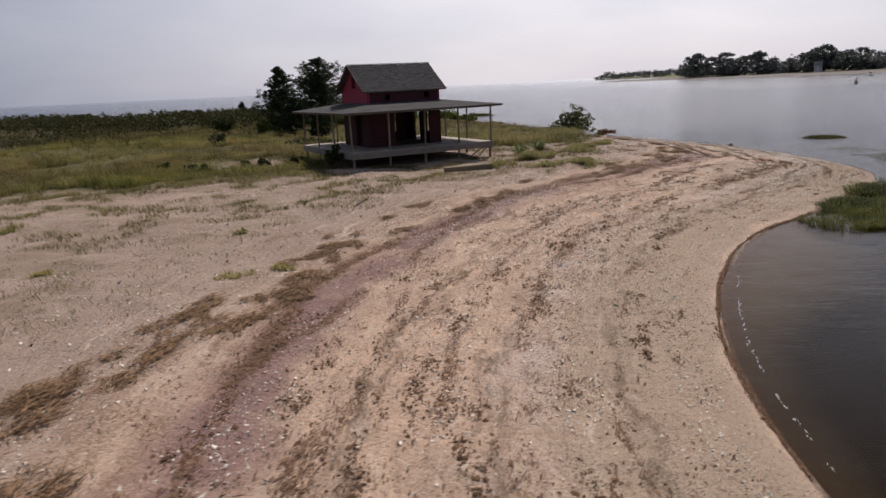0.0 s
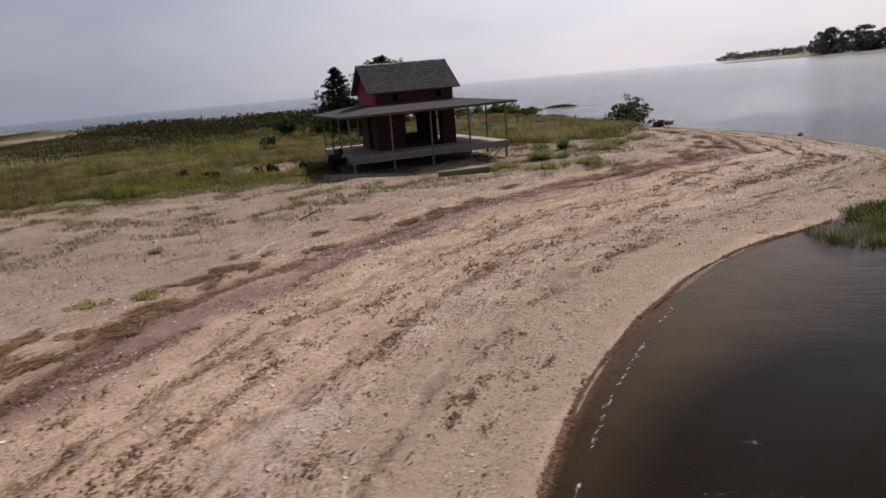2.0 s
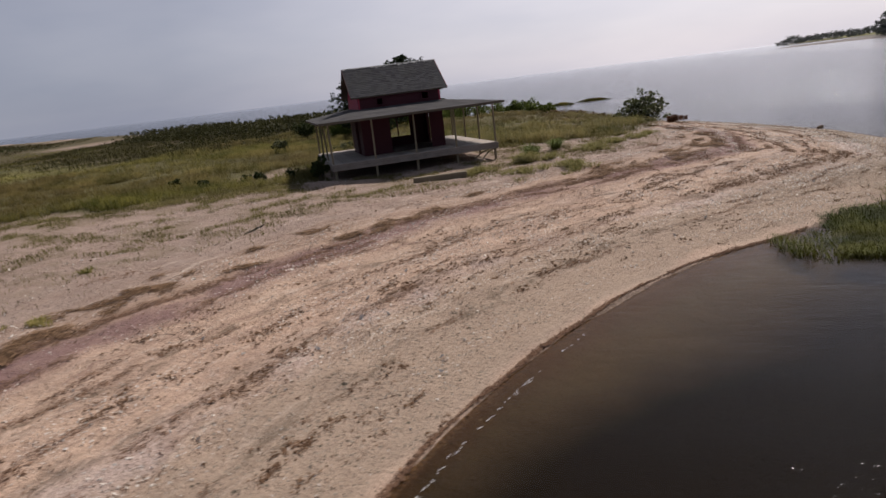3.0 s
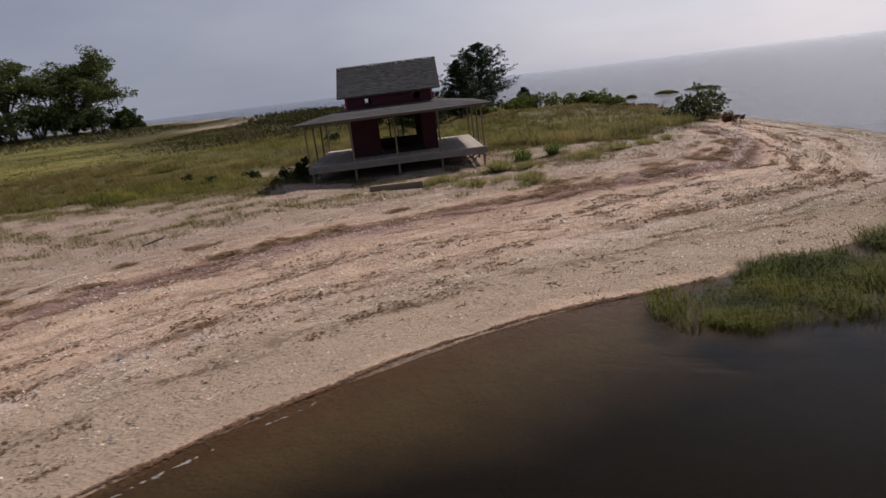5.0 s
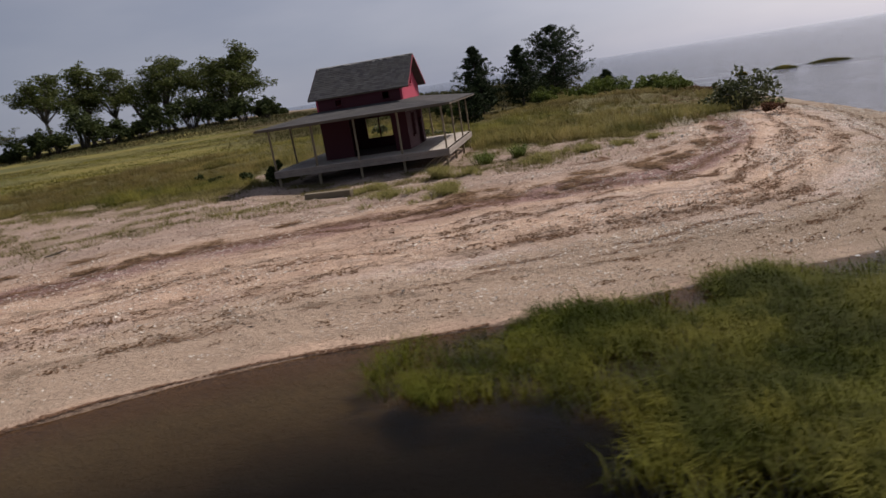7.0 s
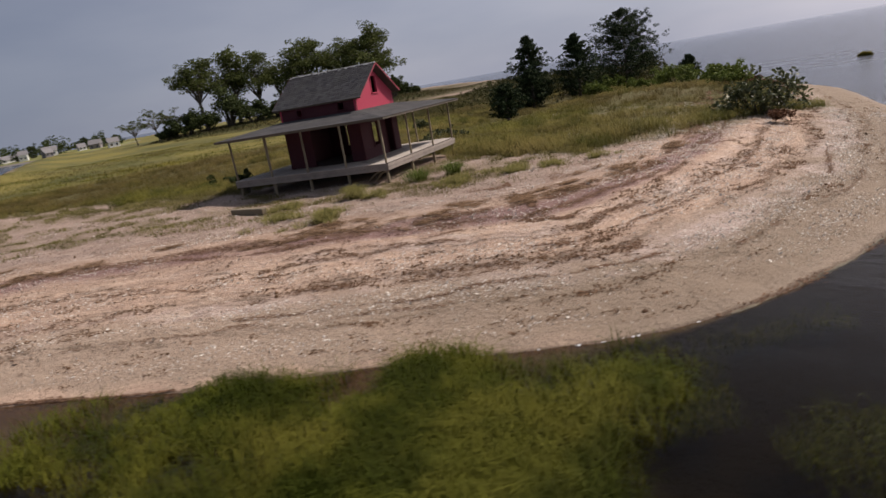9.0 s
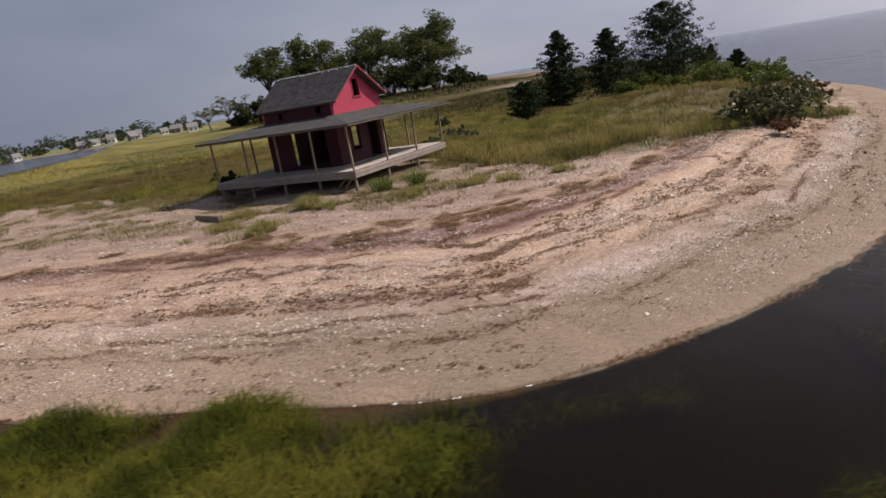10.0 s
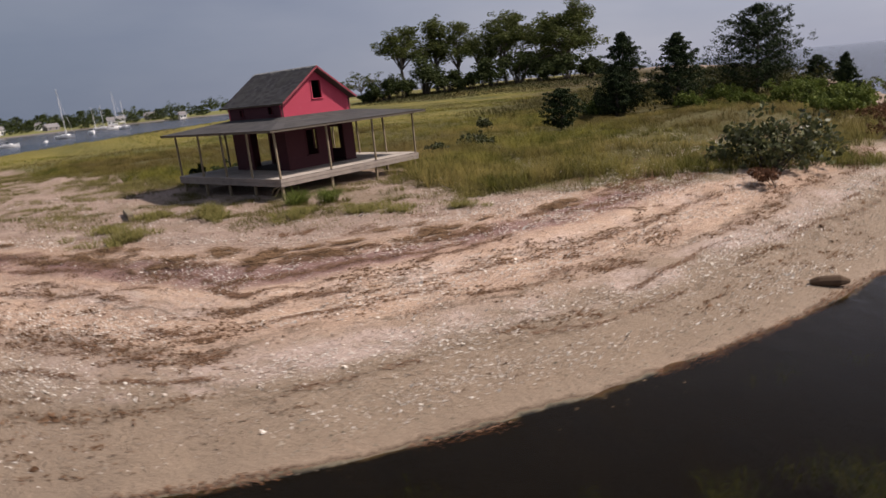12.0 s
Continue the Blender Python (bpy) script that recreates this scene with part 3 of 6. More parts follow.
def graded(lo, hi, cell, reach, grow=1.09):
    mid = list(np.arange(lo, hi + cell * 0.5, cell))
    up, step = mid[-1], cell
    while up < reach:
        step *= grow
        up += step
        mid.append(up)
    down, step = mid[0], cell
    while down > -reach:
        step *= grow
        down -= step
        mid.insert(0, down)
    return np.array(mid)


gx, gy = graded(-16, 27, 0.21, 4800), graded(3, 66, 0.21, 4800)
GX, GY = np.meshgrid(gx, gy)
px, py = GX.ravel(), GY.ravel()
sd, along = exact_distance(px, py, SHORE_FINE)
pz = ground_z(px, py, sd)
nx, ny = len(gx), len(gy)
ii, jj = np.meshgrid(np.arange(nx - 1), np.arange(ny - 1))
quad = (jj * nx + ii).ravel()
ground_mesh = array_mesh("ground", np.stack([px, py, pz], 1), np.stack([quad, quad + 1, quad + nx + 1, quad + nx], 1), M_SAND, True)
layer = ground_mesh.uv_layers.new(name="shore")
loop_v = np.empty(len(ground_mesh.loops), np.int32)
ground_mesh.loops.foreach_get("vertex_index", loop_v)
layer.data.foreach_set("uv", np.stack([along[loop_v], sd[loop_v]], 1).astype(np.float32).ravel())
att = ground_mesh.attributes.new("veg", "FLOAT", "POINT")
att.data.foreach_set("value", green_at(px, py).astype(np.float32))
tagged(new("ground", ground_mesh), "pinkish sandy beach with drift lines, rising to grassy ground", "beach", kind="structure")

R = 4800.0
sea = array_mesh("water", np.array([(-R, -R, WATER), (R, -R, WATER), (R, R, WATER), (-R, R, WATER)]), np.array([[0, 1, 2, 3]]), M_WATER)
tagged(new("water", sea), "calm grey sea water with small ripples, brown in the shallows", "water", kind="structure")


# ---- the house ----
house = tagged(new("beach_house"), "small abandoned red wooden house with a wrap-around porch on posts", "house")
house.matrix_basis = pose(*HOUSE_AT, 0, 0, HOUSE_TURN)
WU0, WU1, WV0, WV1 = 2.15, 6.97, 2.30, 6.72
WALL_TOP, PORCH_IN, PORCH_OUT, RIDGE_Z = 6.06, 5.44, 5.03, 7.70
MID_V = (WV0 + WV1) / 2
rng = random.Random(4)


def wall_panel(name, length, z0, z1, holes, m, material, thick=0.12):
    """An upright wall along local x with openings through it, clad in lapped boards on its outer (-y) face."""
    b = Build()
    xs = sorted({0.0, length, *[h[0] for h in holes], *[h[1] for h in holes]})
    zs = sorted({z0, z1, *[h[2] for h in holes], *[h[3] for h in holes]})
    for xa, xb in zip(xs, xs[1:]):
        for za, zb in zip(zs, zs[1:]):
            cx, cz = (xa + xb) / 2, (za + zb) / 2
            if any(h[0] < cx < h[1] and h[2] < cz < h[3] for h in holes):
                continue
            b.box((xa, 0.02, za), (xb, thick, zb), 0, m)
            z = za
            while z < zb - 0.01:
                top = min(z + 0.14, zb)
                b.add([m @ Vector(p) for p in ((xa, 0.0, z), (xb, 0.0, z), (xb, 0.016, top), (xa, 0.016, top), (xa, 0.03, z), (xb, 0.03, z))], [(0, 1, 2, 3), (4, 5, 1, 0)])
                z = top
    return part(name, b, material, house)


def frame_of(hole, m, parent, material, mull=0, out=0.035):
    """Casing round an opening in a wall, with upright bars across it."""
    x0, x1, z0, z1 = hole
    w = 0.07
    b = Build()
    b.box((x0 - w, -out, z0 - w), (x0, 0.0, z1 + w), 0.008, m)
    b.box((x1, -out, z0 - w), (x1 + w, 0.0, z1 + w), 0.008, m)
    b.box((x0 - w, -out - 0.004, z1), (x1 + w, -0.003, z1 + w), 0.008, m)
    part("window_frame", b, material, parent)
    if z0 > DECK_Z + 0.2:
        part("window_sill", Build().box((x0 - w - 0.03, -out - 0.04, z0 - 0.05), (x1 + w + 0.03, 0.1, z0), 0.01, m), material, parent)
    for k in range(mull):
        x = x0 + (x1 - x0) * (k + 1) / (mull + 1)
        part("window_bar", Build().box((x - 0.035, 0.03, z0), (x + 0.035, 0.09, z1), 0.01, m), material, parent)


M_FRONT = pose(WU0, WV0, 0)
M_EAST = pose(WU1, WV0, 0, 0, 0, 90)
M_BACK = pose(WU1, WV1, 0, 0, 0, 180)
M_WEST = pose(WU0, WV1, 0, 0, 0, -90)
L_F, L_S = WU1 - WU0, WV1 - WV0
front_holes = [(1.65, 4.02, DECK_Z, 4.95), (1.10, 1.42, 5.60, 5.92), (3.72, 4.10, 5.62, 5.97)]
east_holes = [(1.25, 1.92, 3.42, 4.66), (2.80, 3.68, DECK_Z, 4.85)]
back_holes = [(1.12, 3.52, 3.38, 4.56), (0.99, 1.36, 5.58, 5.98), (3.80, 4.18, 5.60, 5.96)]
west_holes = [(2.2, 3.0, DECK_Z, 4.9)]
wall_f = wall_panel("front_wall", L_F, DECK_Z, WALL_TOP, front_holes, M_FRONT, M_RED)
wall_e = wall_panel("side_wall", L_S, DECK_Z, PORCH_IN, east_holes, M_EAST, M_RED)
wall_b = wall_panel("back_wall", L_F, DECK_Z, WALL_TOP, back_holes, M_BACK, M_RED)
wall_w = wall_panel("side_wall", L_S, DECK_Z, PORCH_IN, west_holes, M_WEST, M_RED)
for hole in front_holes[1:]:
    frame_of(hole, M_FRONT, wall_f, M_RED)
for hole in east_holes:
    frame_of(hole, M_EAST, wall_e, M_RED)
for k, hole in enumerate(back_holes):
    frame_of(hole, M_BACK, wall_b, M_RED, 0 if k else 2)
for hole in west_holes:
    frame_of(hole, M_WEST, wall_w, M_RED)


def gable(name, m, holes, material):
    """The gable above the porch roof, clad in boards, with an opening through it."""
    b = Build()
    half, base, top = L_S / 2, PORCH_IN, RIDGE_Z - 0.10
    knee = WALL_TOP

    def span(z):
        return half if z <= knee else half * (top - z) / (top - knee)

    z = base
    cuts = sorted({base, top - 0.03, knee, *[h[2] for h in holes], *[h[3] for h in holes], *np.arange(base, top, 0.14).tolist()})
    for za, zb in zip(cuts, cuts[1:]):
        a0, a1 = span(za), span(zb)
        pieces = [(-1, 1)]
        for h in holes:
            if h[2] < (za + zb) / 2 < h[3]:
                pieces = [(-1, h[0]), (h[1], 1)]
        for lo, hi in pieces:
            xa0, xa1 = (-a0 if lo == -1 else lo), (-a1 if lo == -1 else lo)
            xb0, xb1 = (a0 if hi == 1 else hi), (a1 if hi == 1 else hi)
            v = [(xa0, 0.0, za), (xb0, 0.0, za), (xb1, 0.005, zb), (xa1, 0.005, zb), (xa0, 0.1, za), (xb0, 0.1, za), (xb1, 0.1, zb), (xa1, 0.1, zb)]
            b.add([m @ Vector((p[0] + half, p[1], p[2])) for p in v], [(0, 1, 2, 3), (7, 6, 5, 4), (0, 4, 5, 1), (3, 2, 6, 7), (0, 3, 7, 4), (1, 5, 6, 2)])
    return part(name, b, material, house)


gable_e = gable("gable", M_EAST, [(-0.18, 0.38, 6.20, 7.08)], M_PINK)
tagged(gable_e, "faded red gable in a sunlit tone, with a bare square window")
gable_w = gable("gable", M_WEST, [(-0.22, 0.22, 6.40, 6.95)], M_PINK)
# west frame in the shaded red, east frame in the sunlit one
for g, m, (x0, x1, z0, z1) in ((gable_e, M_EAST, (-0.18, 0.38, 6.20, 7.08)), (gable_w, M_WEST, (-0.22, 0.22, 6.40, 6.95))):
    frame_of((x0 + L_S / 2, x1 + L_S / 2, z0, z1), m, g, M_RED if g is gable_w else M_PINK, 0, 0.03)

# inner floor and loft, so that the rooms read dark
part("inner_floor", Build().box((WU0 + 0.13, WV0 + 0.0, DECK_Z - 0.02), (WU1 - 0.13, WV1 - 0.13, DECK_Z + 0.012)), M_INSIDE, house)
part("loft_floor", Build().box((WU0 + 0.13, WV0 + 0.13, 5.05), (WU1 - 0.13, WV1 - 0.13, 5.15)), M_INSIDE, house)

# main roof: a slab a side with courses of shingles and a bleached ridge
ROOF_U0, ROOF_U1, EAVE_V = WU0 - 0.36, WU1 + 0.42, 0.16
RISE = 0.70


def slope_point(side, s, u, lift):
    """A place on a main roof slope, s metres down from the ridge."""
    run = L_S / 2 + EAVE_V
    full = math.hypot(run, run * RISE)
    v = MID_V + side * run * s / full
    z = RIDGE_Z + 0.07 - RISE * run * s / full
    return Vector((u, v, z)) + Vector((0, side * RISE, 1)).normalized() * lift


def main_slope(side):
    run = L_S / 2 + EAVE_V
    full = math.hypot(run, run * RISE)
    slab = Build()
    sag = Build()
    q = [slope_point(side, s, u, h) for h in (-0.09, 0.0) for s in (0, full) for u in (ROOF_U0, ROOF_U1)]
    slab.add(q, [(0, 1, 3, 2), (4, 6, 7, 5), (0, 4, 5, 1), (2, 3, 7, 6), (0, 2, 6, 4), (1, 5, 7, 3)])
    plank = part("roof", slab, M_BEAM, house)
    rows = 17
    for r in range(rows):
        s1 = full * (r + 1) / rows + 0.02
        s0 = max(0.0, full * r / rows - 0.05)
        u = ROOF_U0 - 0.02 - rng.random() * 0.2
        while u < ROOF_U1:
            w = rng.uniform(0.2, 0.36)
            a, b2 = max(u, ROOF_U0 - 0.02), min(u + w - 0.012, ROOF_U1 + 0.02)
            u += w
            if b2 - a < 0.03:
                continue
            e = s1 + rng.uniform(-0.015, 0.015)
            lift = 0.011 + rng.uniform(0, 0.009)
            v = [slope_point(side, s0, a, 0.004), slope_point(side, s0, b2, 0.004), slope_point(side, e, b2, lift), slope_point(side, e, a, lift),
                 slope_point(side, e, b2, 0.001), slope_point(side, e, a, 0.001)]
            sag.add(v, [(0, 1, 2, 3), (3, 2, 4, 5), (0, 3, 5), (1, 4, 2)])
    sh = part("shingles", sag.mesh("shingles", False), M_SHINGLE, plank)
    tagged(sh, "weathered grey roof shingles", kind="stuff")
    return plank


slope_f = main_slope(-1)
slope_b = main_slope(1)
ridge = Build()
for side in (-1, 1):
    for k in range(230):
        u = rng.uniform(ROOF_U0, ROOF_U1 - 0.05)
        w, s0 = rng.uniform(0.03, 0.16), max(0.0, rng.gauss(0, 0.09))
        drop = s0 + rng.uniform(0.02, 0.10)
        lift = rng.uniform(0.026, 0.04)
        v = [slope_point(side, s0, u, lift), slope_point(side, s0, u + w, lift), slope_point(side, drop, u + w * rng.uniform(0.5, 1.0), lift + 0.004), slope_point(side, drop * rng.uniform(0.7, 1.1), u + w * 0.2, lift + 0.002)]
        ridge.add(v, [(0, 1, 2, 3)])
part("ridge_cap", ridge.mesh("ridge_cap", False), M_PEEL, slope_f, "bleached flaking ridge strip")["kind"] = "stuff"
# barge boards: trim red on the sunny east end, shaded red on the west
for side in (-1, 1):
    for u0, u1, mt in ((ROOF_U1, ROOF_U1 + 0.03, M_TRIM), (ROOF_U0 - 0.03, ROOF_U0, M_RED)):
        full = math.hypot(L_S / 2 + EAVE_V, (L_S / 2 + EAVE_V) * RISE)
        q = [slope_point(side, s, uu, h) for h in (-0.065, 0.012) for s in (0, full) for uu in (u0, u1)]
        part("barge_board", Build().add(q, [(0, 1, 3, 2), (4, 6, 7, 5), (0, 4, 5, 1), (2, 3, 7, 6), (0, 2, 6, 4), (1, 5, 7, 3)]), mt, slope_f if side < 0 else slope_b)

# porch roof: four hipped planes round the walls
OUT = 0.45
outer = [(-OUT, -OUT), (DECK_W + OUT, -OUT), (DECK_W + OUT, DECK_D + OUT), (-OUT, DECK_D + OUT)]
inner = [(WU0, WV0), (WU1, WV0), (WU1, WV1), (WU0, WV1)]
for k in range(4):
    o0, o1, i0, i1 = outer[k], outer[(k + 1) % 4], inner[k], inner[(k + 1) % 4]
    b = Build()
    top = [Vector((*o0, PORCH_OUT)), Vector((*o1, PORCH_OUT)), Vector((*i1, PORCH_IN)), Vector((*i0, PORCH_IN))]
    low = [p - Vector((0, 0, 0.11)) for p in top]
    b.add(top + low, [(0, 1, 2, 3), (7, 6, 5, 4), (0, 4, 5, 1), (1, 5, 6, 2), (2, 6, 7, 3), (3, 7, 4, 0)])
    plane = part("porch_roof", b, M_BEAM, house)
    felt = Build()
    strips = 6
    cols = 14
    for r in range(strips):
        t0, t1 = r / strips, (r + 1) / strips
        for c in range(cols):
            c0, c1 = c / cols, (c + 1) / cols
            def at(c, t, h):
                p = (top[0].lerp(top[1], c)).lerp(top[3].lerp(top[2], c), t)
                return p + Vector((0, 0, h))
            h0 = 0.009 + rng.uniform(0, 0.004)
            e = t0 - (0.012 if r == 0 else 0.03)
            v = [at(c0, e, h0), at(c1, e, h0), at(c1, t1, 0.006), at(c0, t1, 0.006), at(c0, e, 0.002), at(c1, e, 0.002)]
            felt.add(v, [(0, 1, 2, 3), (4, 5, 1, 0), (0, 3, 4), (1, 5, 2)])
    tagged(part("roof_felt", felt.mesh("roof_felt", False), M_PORCH, plane), "grey weathered roofing felt", kind="stuff")

# plate beams under the porch roof's edge
for k in range(4):
    (u0, v0), (u1, v1) = [((0.06, 0.06), (DECK_W - 0.06, 0.06)), ((DECK_W - 0.06, 0.06), (DECK_W - 0.06, DECK_D - 0.06)), ((DECK_W - 0.06, DECK_D - 0.06), (0.06, DECK_D - 0.06)), ((0.06, DECK_D - 0.06), (0.06, 0.06))][k]
    a = math.degrees(math.atan2(v1 - v0, u1 - u0))
    L = math.hypot(u1 - u0, v1 - v0)
    part("beam", Build().box((-0.05 + 0.1 * (k % 2), -0.05, 4.885), (L + 0.05 - 0.1 * (k % 2), 0.05, 5.0), 0.01), M_BEAM, house, m=pose(u0, v0, 0, 0, 0, a))

# porch posts
spots = [(0.10 + (DECK_W - 0.2) * i / 4, v) for i in range(5) for v in (0.10, DECK_D - 0.10)] + [(u, 0.10 + (DECK_D - 0.2) * j / 3) for j in (1, 2) for u in (0.10, DECK_W - 0.10)]
for u, v in spots:
    lean = rng.uniform(-1.0, 1.0), rng.uniform(-1.0, 1.0)
    part("post", Build().box((-0.045, -0.045, 0), (0.045, 0.045, 2.10), 0.012), M_POST, house, m=pose(u, v, DECK_Z - 0.005, *lean, 0))
    low = float(ground_z(np.array([HOUSE_AT.x + u * HU[0] + v * HV[0]]), np.array([HOUSE_AT.y + u * HU[1] + v * HV[1]]))[0])
    part("foot_post", Build().box((-0.06, -0.06, low - 0.3), (0.06, 0.06, DECK_Z - 0.10), 0.012), M_POST, house, m=pose(u + (0.06 if u < 1 else -0.06 if u > DECK_W - 1 else 0), v + (0.06 if v < 1 else -0.06 if v > DECK_D - 1 else 0), 0))

# deck edge boards, two high, and joists
for k in range(4):
    L = DECK_W if k % 2 == 0 else DECK_D
    m = [pose(0, 0, 0), pose(DECK_W, 0, 0, 0, 0, 90), pose(DECK_W, DECK_D, 0, 0, 0, 180), pose(0, DECK_D, 0, 0, 0, -90)][k]
    part("fascia_board", Build().box((0.0, -0.03, DECK_Z - 0.18), (L, 0.012, DECK_Z - 0.035), 0.008), M_FASCIA, house, m=m)
    part("fascia_board", Build().box((0.0, -0.018, DECK_Z - 0.37), (L, 0.014, DECK_Z - 0.19), 0.008), M_FASCIA, house, m=m)
for j in range(9):
    v = 0.3 + j * (DECK_D - 0.6) / 8
    part("joist", Build().box((0.05, v - 0.03, DECK_Z - 0.22), (DECK_W - 0.05, v + 0.03, DECK_Z - 0.04)), M_BEAM, house)
# deck planks run along the sides of the house
board = 0.145
proto = {}
for i in range(int(DECK_W / board)):
    u0 = i * board + 0.006
    if WU0 < u0 + 0.07 < WU1:
        runs = ((-0.05, WV0 + 0.02), (WV1 - 0.02, DECK_D + 0.05))
    else:
        runs = ((-0.05, DECK_D + 0.05),)
    for v0, v1 in runs:
        key = round(v1 - v0, 2)
        if key not in proto:
            proto[key] = Build().box((0, 0, -0.032), (board - 0.012, v1 - v0, 0), 0.005).mesh("plank")
        part("plank", proto[key], M_DECK, house, m=pose(u0, v0, DECK_Z + rng.uniform(-0.004, 0.004), 0, rng.uniform(-0.6, 0.6), rng.uniform(-0.08, 0.08)))


# ---- plants ----
def scatter(n, x0, x1, y0, y1, density, seed):
    """n tries of places in a rectangle, kept by a density between 0 and 1."""
    r = np.random.RandomState(seed)
    x, y = r.uniform(x0, x1, n), r.uniform(y0, y1, n)
    keep = r.uniform(0, 1, n) < density(x, y)
    return x[keep], y[keep]


def blades(name, x, y, height, width, lean, material, seed, base=None, wind=(0.0, 0.0)):
    """Tapered, bent grass blades at the given places."""
    r = np.random.RandomState(seed)
    n = len(x)
    z = ground_z(x, y) if base is None else np.full(n, float(base))
    h = np.asarray(height) * r.uniform(0.6, 1.2, n)
    a = r.uniform(0, 2 * math.pi, n)
    out = lean * h * r.uniform(0.2, 1.0, n)
    ox, oy = np.cos(a) * out + wind[0] * h, np.sin(a) * out + wind[1] * h
    t = r.uniform(0, 2 * math.pi, n)
    w = width * r.uniform(0.7, 1.3, n)
    wx, wy = np.cos(t) * w / 2, np.sin(t) * w / 2
    v = np.empty((n, 5, 3))
    v[:, 0] = np.stack([x - wx, y - wy, z - 0.04], 1)
    v[:, 1] = np.stack([x + wx, y + wy, z - 0.04], 1)
    v[:, 2] = np.stack([x + 0.3 * ox + 0.75 * wx, y + 0.3 * oy + 0.75 * wy, z + 0.6 * h], 1)
    v[:, 3] = np.stack([x + 0.3 * ox - 0.75 * wx, y + 0.3 * oy - 0.75 * wy, z + 0.6 * h], 1)
    v[:, 4] = np.stack([x + ox, y + oy, z + h * (1 - 0.3 * lean)], 1)
    k = (np.arange(n) * 5)[:, None]
    f = np.concatenate([k + np.array([[0, 1, 2]]), k + np.array([[0, 2, 3]]), k + np.array([[3, 2, 4]])], 0)
    return array_mesh(name, v.reshape(-1, 3), f, material)


def tussocks(name, cx, cy, per, height, radius, width, material, seed, wind=(0.0, 0.0), base=None):
    """Shaggy mounds of grass: blades that spring from a tuft, arch outwards and droop."""
    r = np.random.RandomState(seed)
    x0, y0, h0 = np.repeat(cx, per), np.repeat(cy, per), np.repeat(height, per)
    n = len(x0)
    a, q = r.uniform(0, 2 * math.pi, n), np.sqrt(r.uniform(0, 1, n))
    h = h0 * r.uniform(0.65, 1.15, n) * (1.1 - 0.45 * q)
    x, y = x0 + np.cos(a) * q * radius * 0.55, y0 + np.sin(a) * q * radius * 0.55
    z = np.repeat(ground_z(cx, cy), per) if base is None else np.full(n, float(base))
    out = h * (0.45 + 0.95 * q) * r.uniform(0.6, 1.2, n)
    a = a + r.normal(0, 0.5, n)
    ox, oy = np.cos(a) * out + wind[0] * h, np.sin(a) * out + wind[1] * h
    t = a + math.pi / 2 + r.normal(0, 0.6, n)
    w = width * r.uniform(0.7, 1.3, n)
    wx, wy = np.cos(t) * w / 2, np.sin(t) * w / 2
    v = np.empty((n, 5, 3))
    v[:, 0] = np.stack([x - wx, y - wy, z - 0.05], 1)
    v[:, 1] = np.stack([x + wx, y + wy, z - 0.05], 1)
    v[:, 2] = np.stack([x + 0.42 * ox + 0.8 * wx, y + 0.42 * oy + 0.8 * wy, z + 0.66 * h], 1)
    v[:, 3] = np.stack([x + 0.42 * ox - 0.8 * wx, y + 0.42 * oy - 0.8 * wy, z + 0.66 * h], 1)
    v[:, 4] = np.stack([x + ox, y + oy, z + h * (0.80 - 0.55 * q)], 1)
    k = (np.arange(n) * 5)[:, None]
    f = np.concatenate([k + np.array([[0, 1, 2]]), k + np.array([[0, 2, 3]]), k + np.array([[3, 2, 4]])], 0)
    return array_mesh(name, v.reshape(-1, 3), f, material)


def leaves(centers, radius, count, size, seed, flat=0.6, long=1.5, squash=(1, 1, 1)):
    """Small four-cornered leaves round clump centres: vertices and faces."""
    r = np.random.RandomState(seed)
    c = np.repeat(np.asarray(centers, float), count, 0)
    n = len(c)
    rad = np.repeat(np.broadcast_to(np.asarray(radius, float), (len(centers),)), count)
    d = r.normal(size=(n, 3))
    d /= np.linalg.norm(d, axis=1)[:, None]
    p = c + d * (rad * r.uniform(0.35, 1.0, n) ** 0.6)[:, None] * np.array(squash)
    a = r.normal(size=(n, 3)) + d * 0.8
    a[:, 2] *= flat
    a /= np.linalg.norm(a, axis=1)[:, None]
    b = np.cross(a, r.normal(size=(n, 3)))
    b /= np.linalg.norm(b, axis=1)[:, None] + 1e-9
    s = size * r.uniform(0.6, 1.3, n)[:, None]
    v = np.empty((n, 4, 3))
    v[:, 0] = p - a * s * long / 2
    v[:, 1] = p + b * s / 2
    v[:, 2] = p + a * s * long / 2
    v[:, 3] = p - b * s / 2
    return v.reshape(-1, 3), np.arange(n * 4).reshape(-1, 4)


def near_z(x, y):
    return float(ground_z(np.array([float(x)]), np.array([float(y)]))[0])


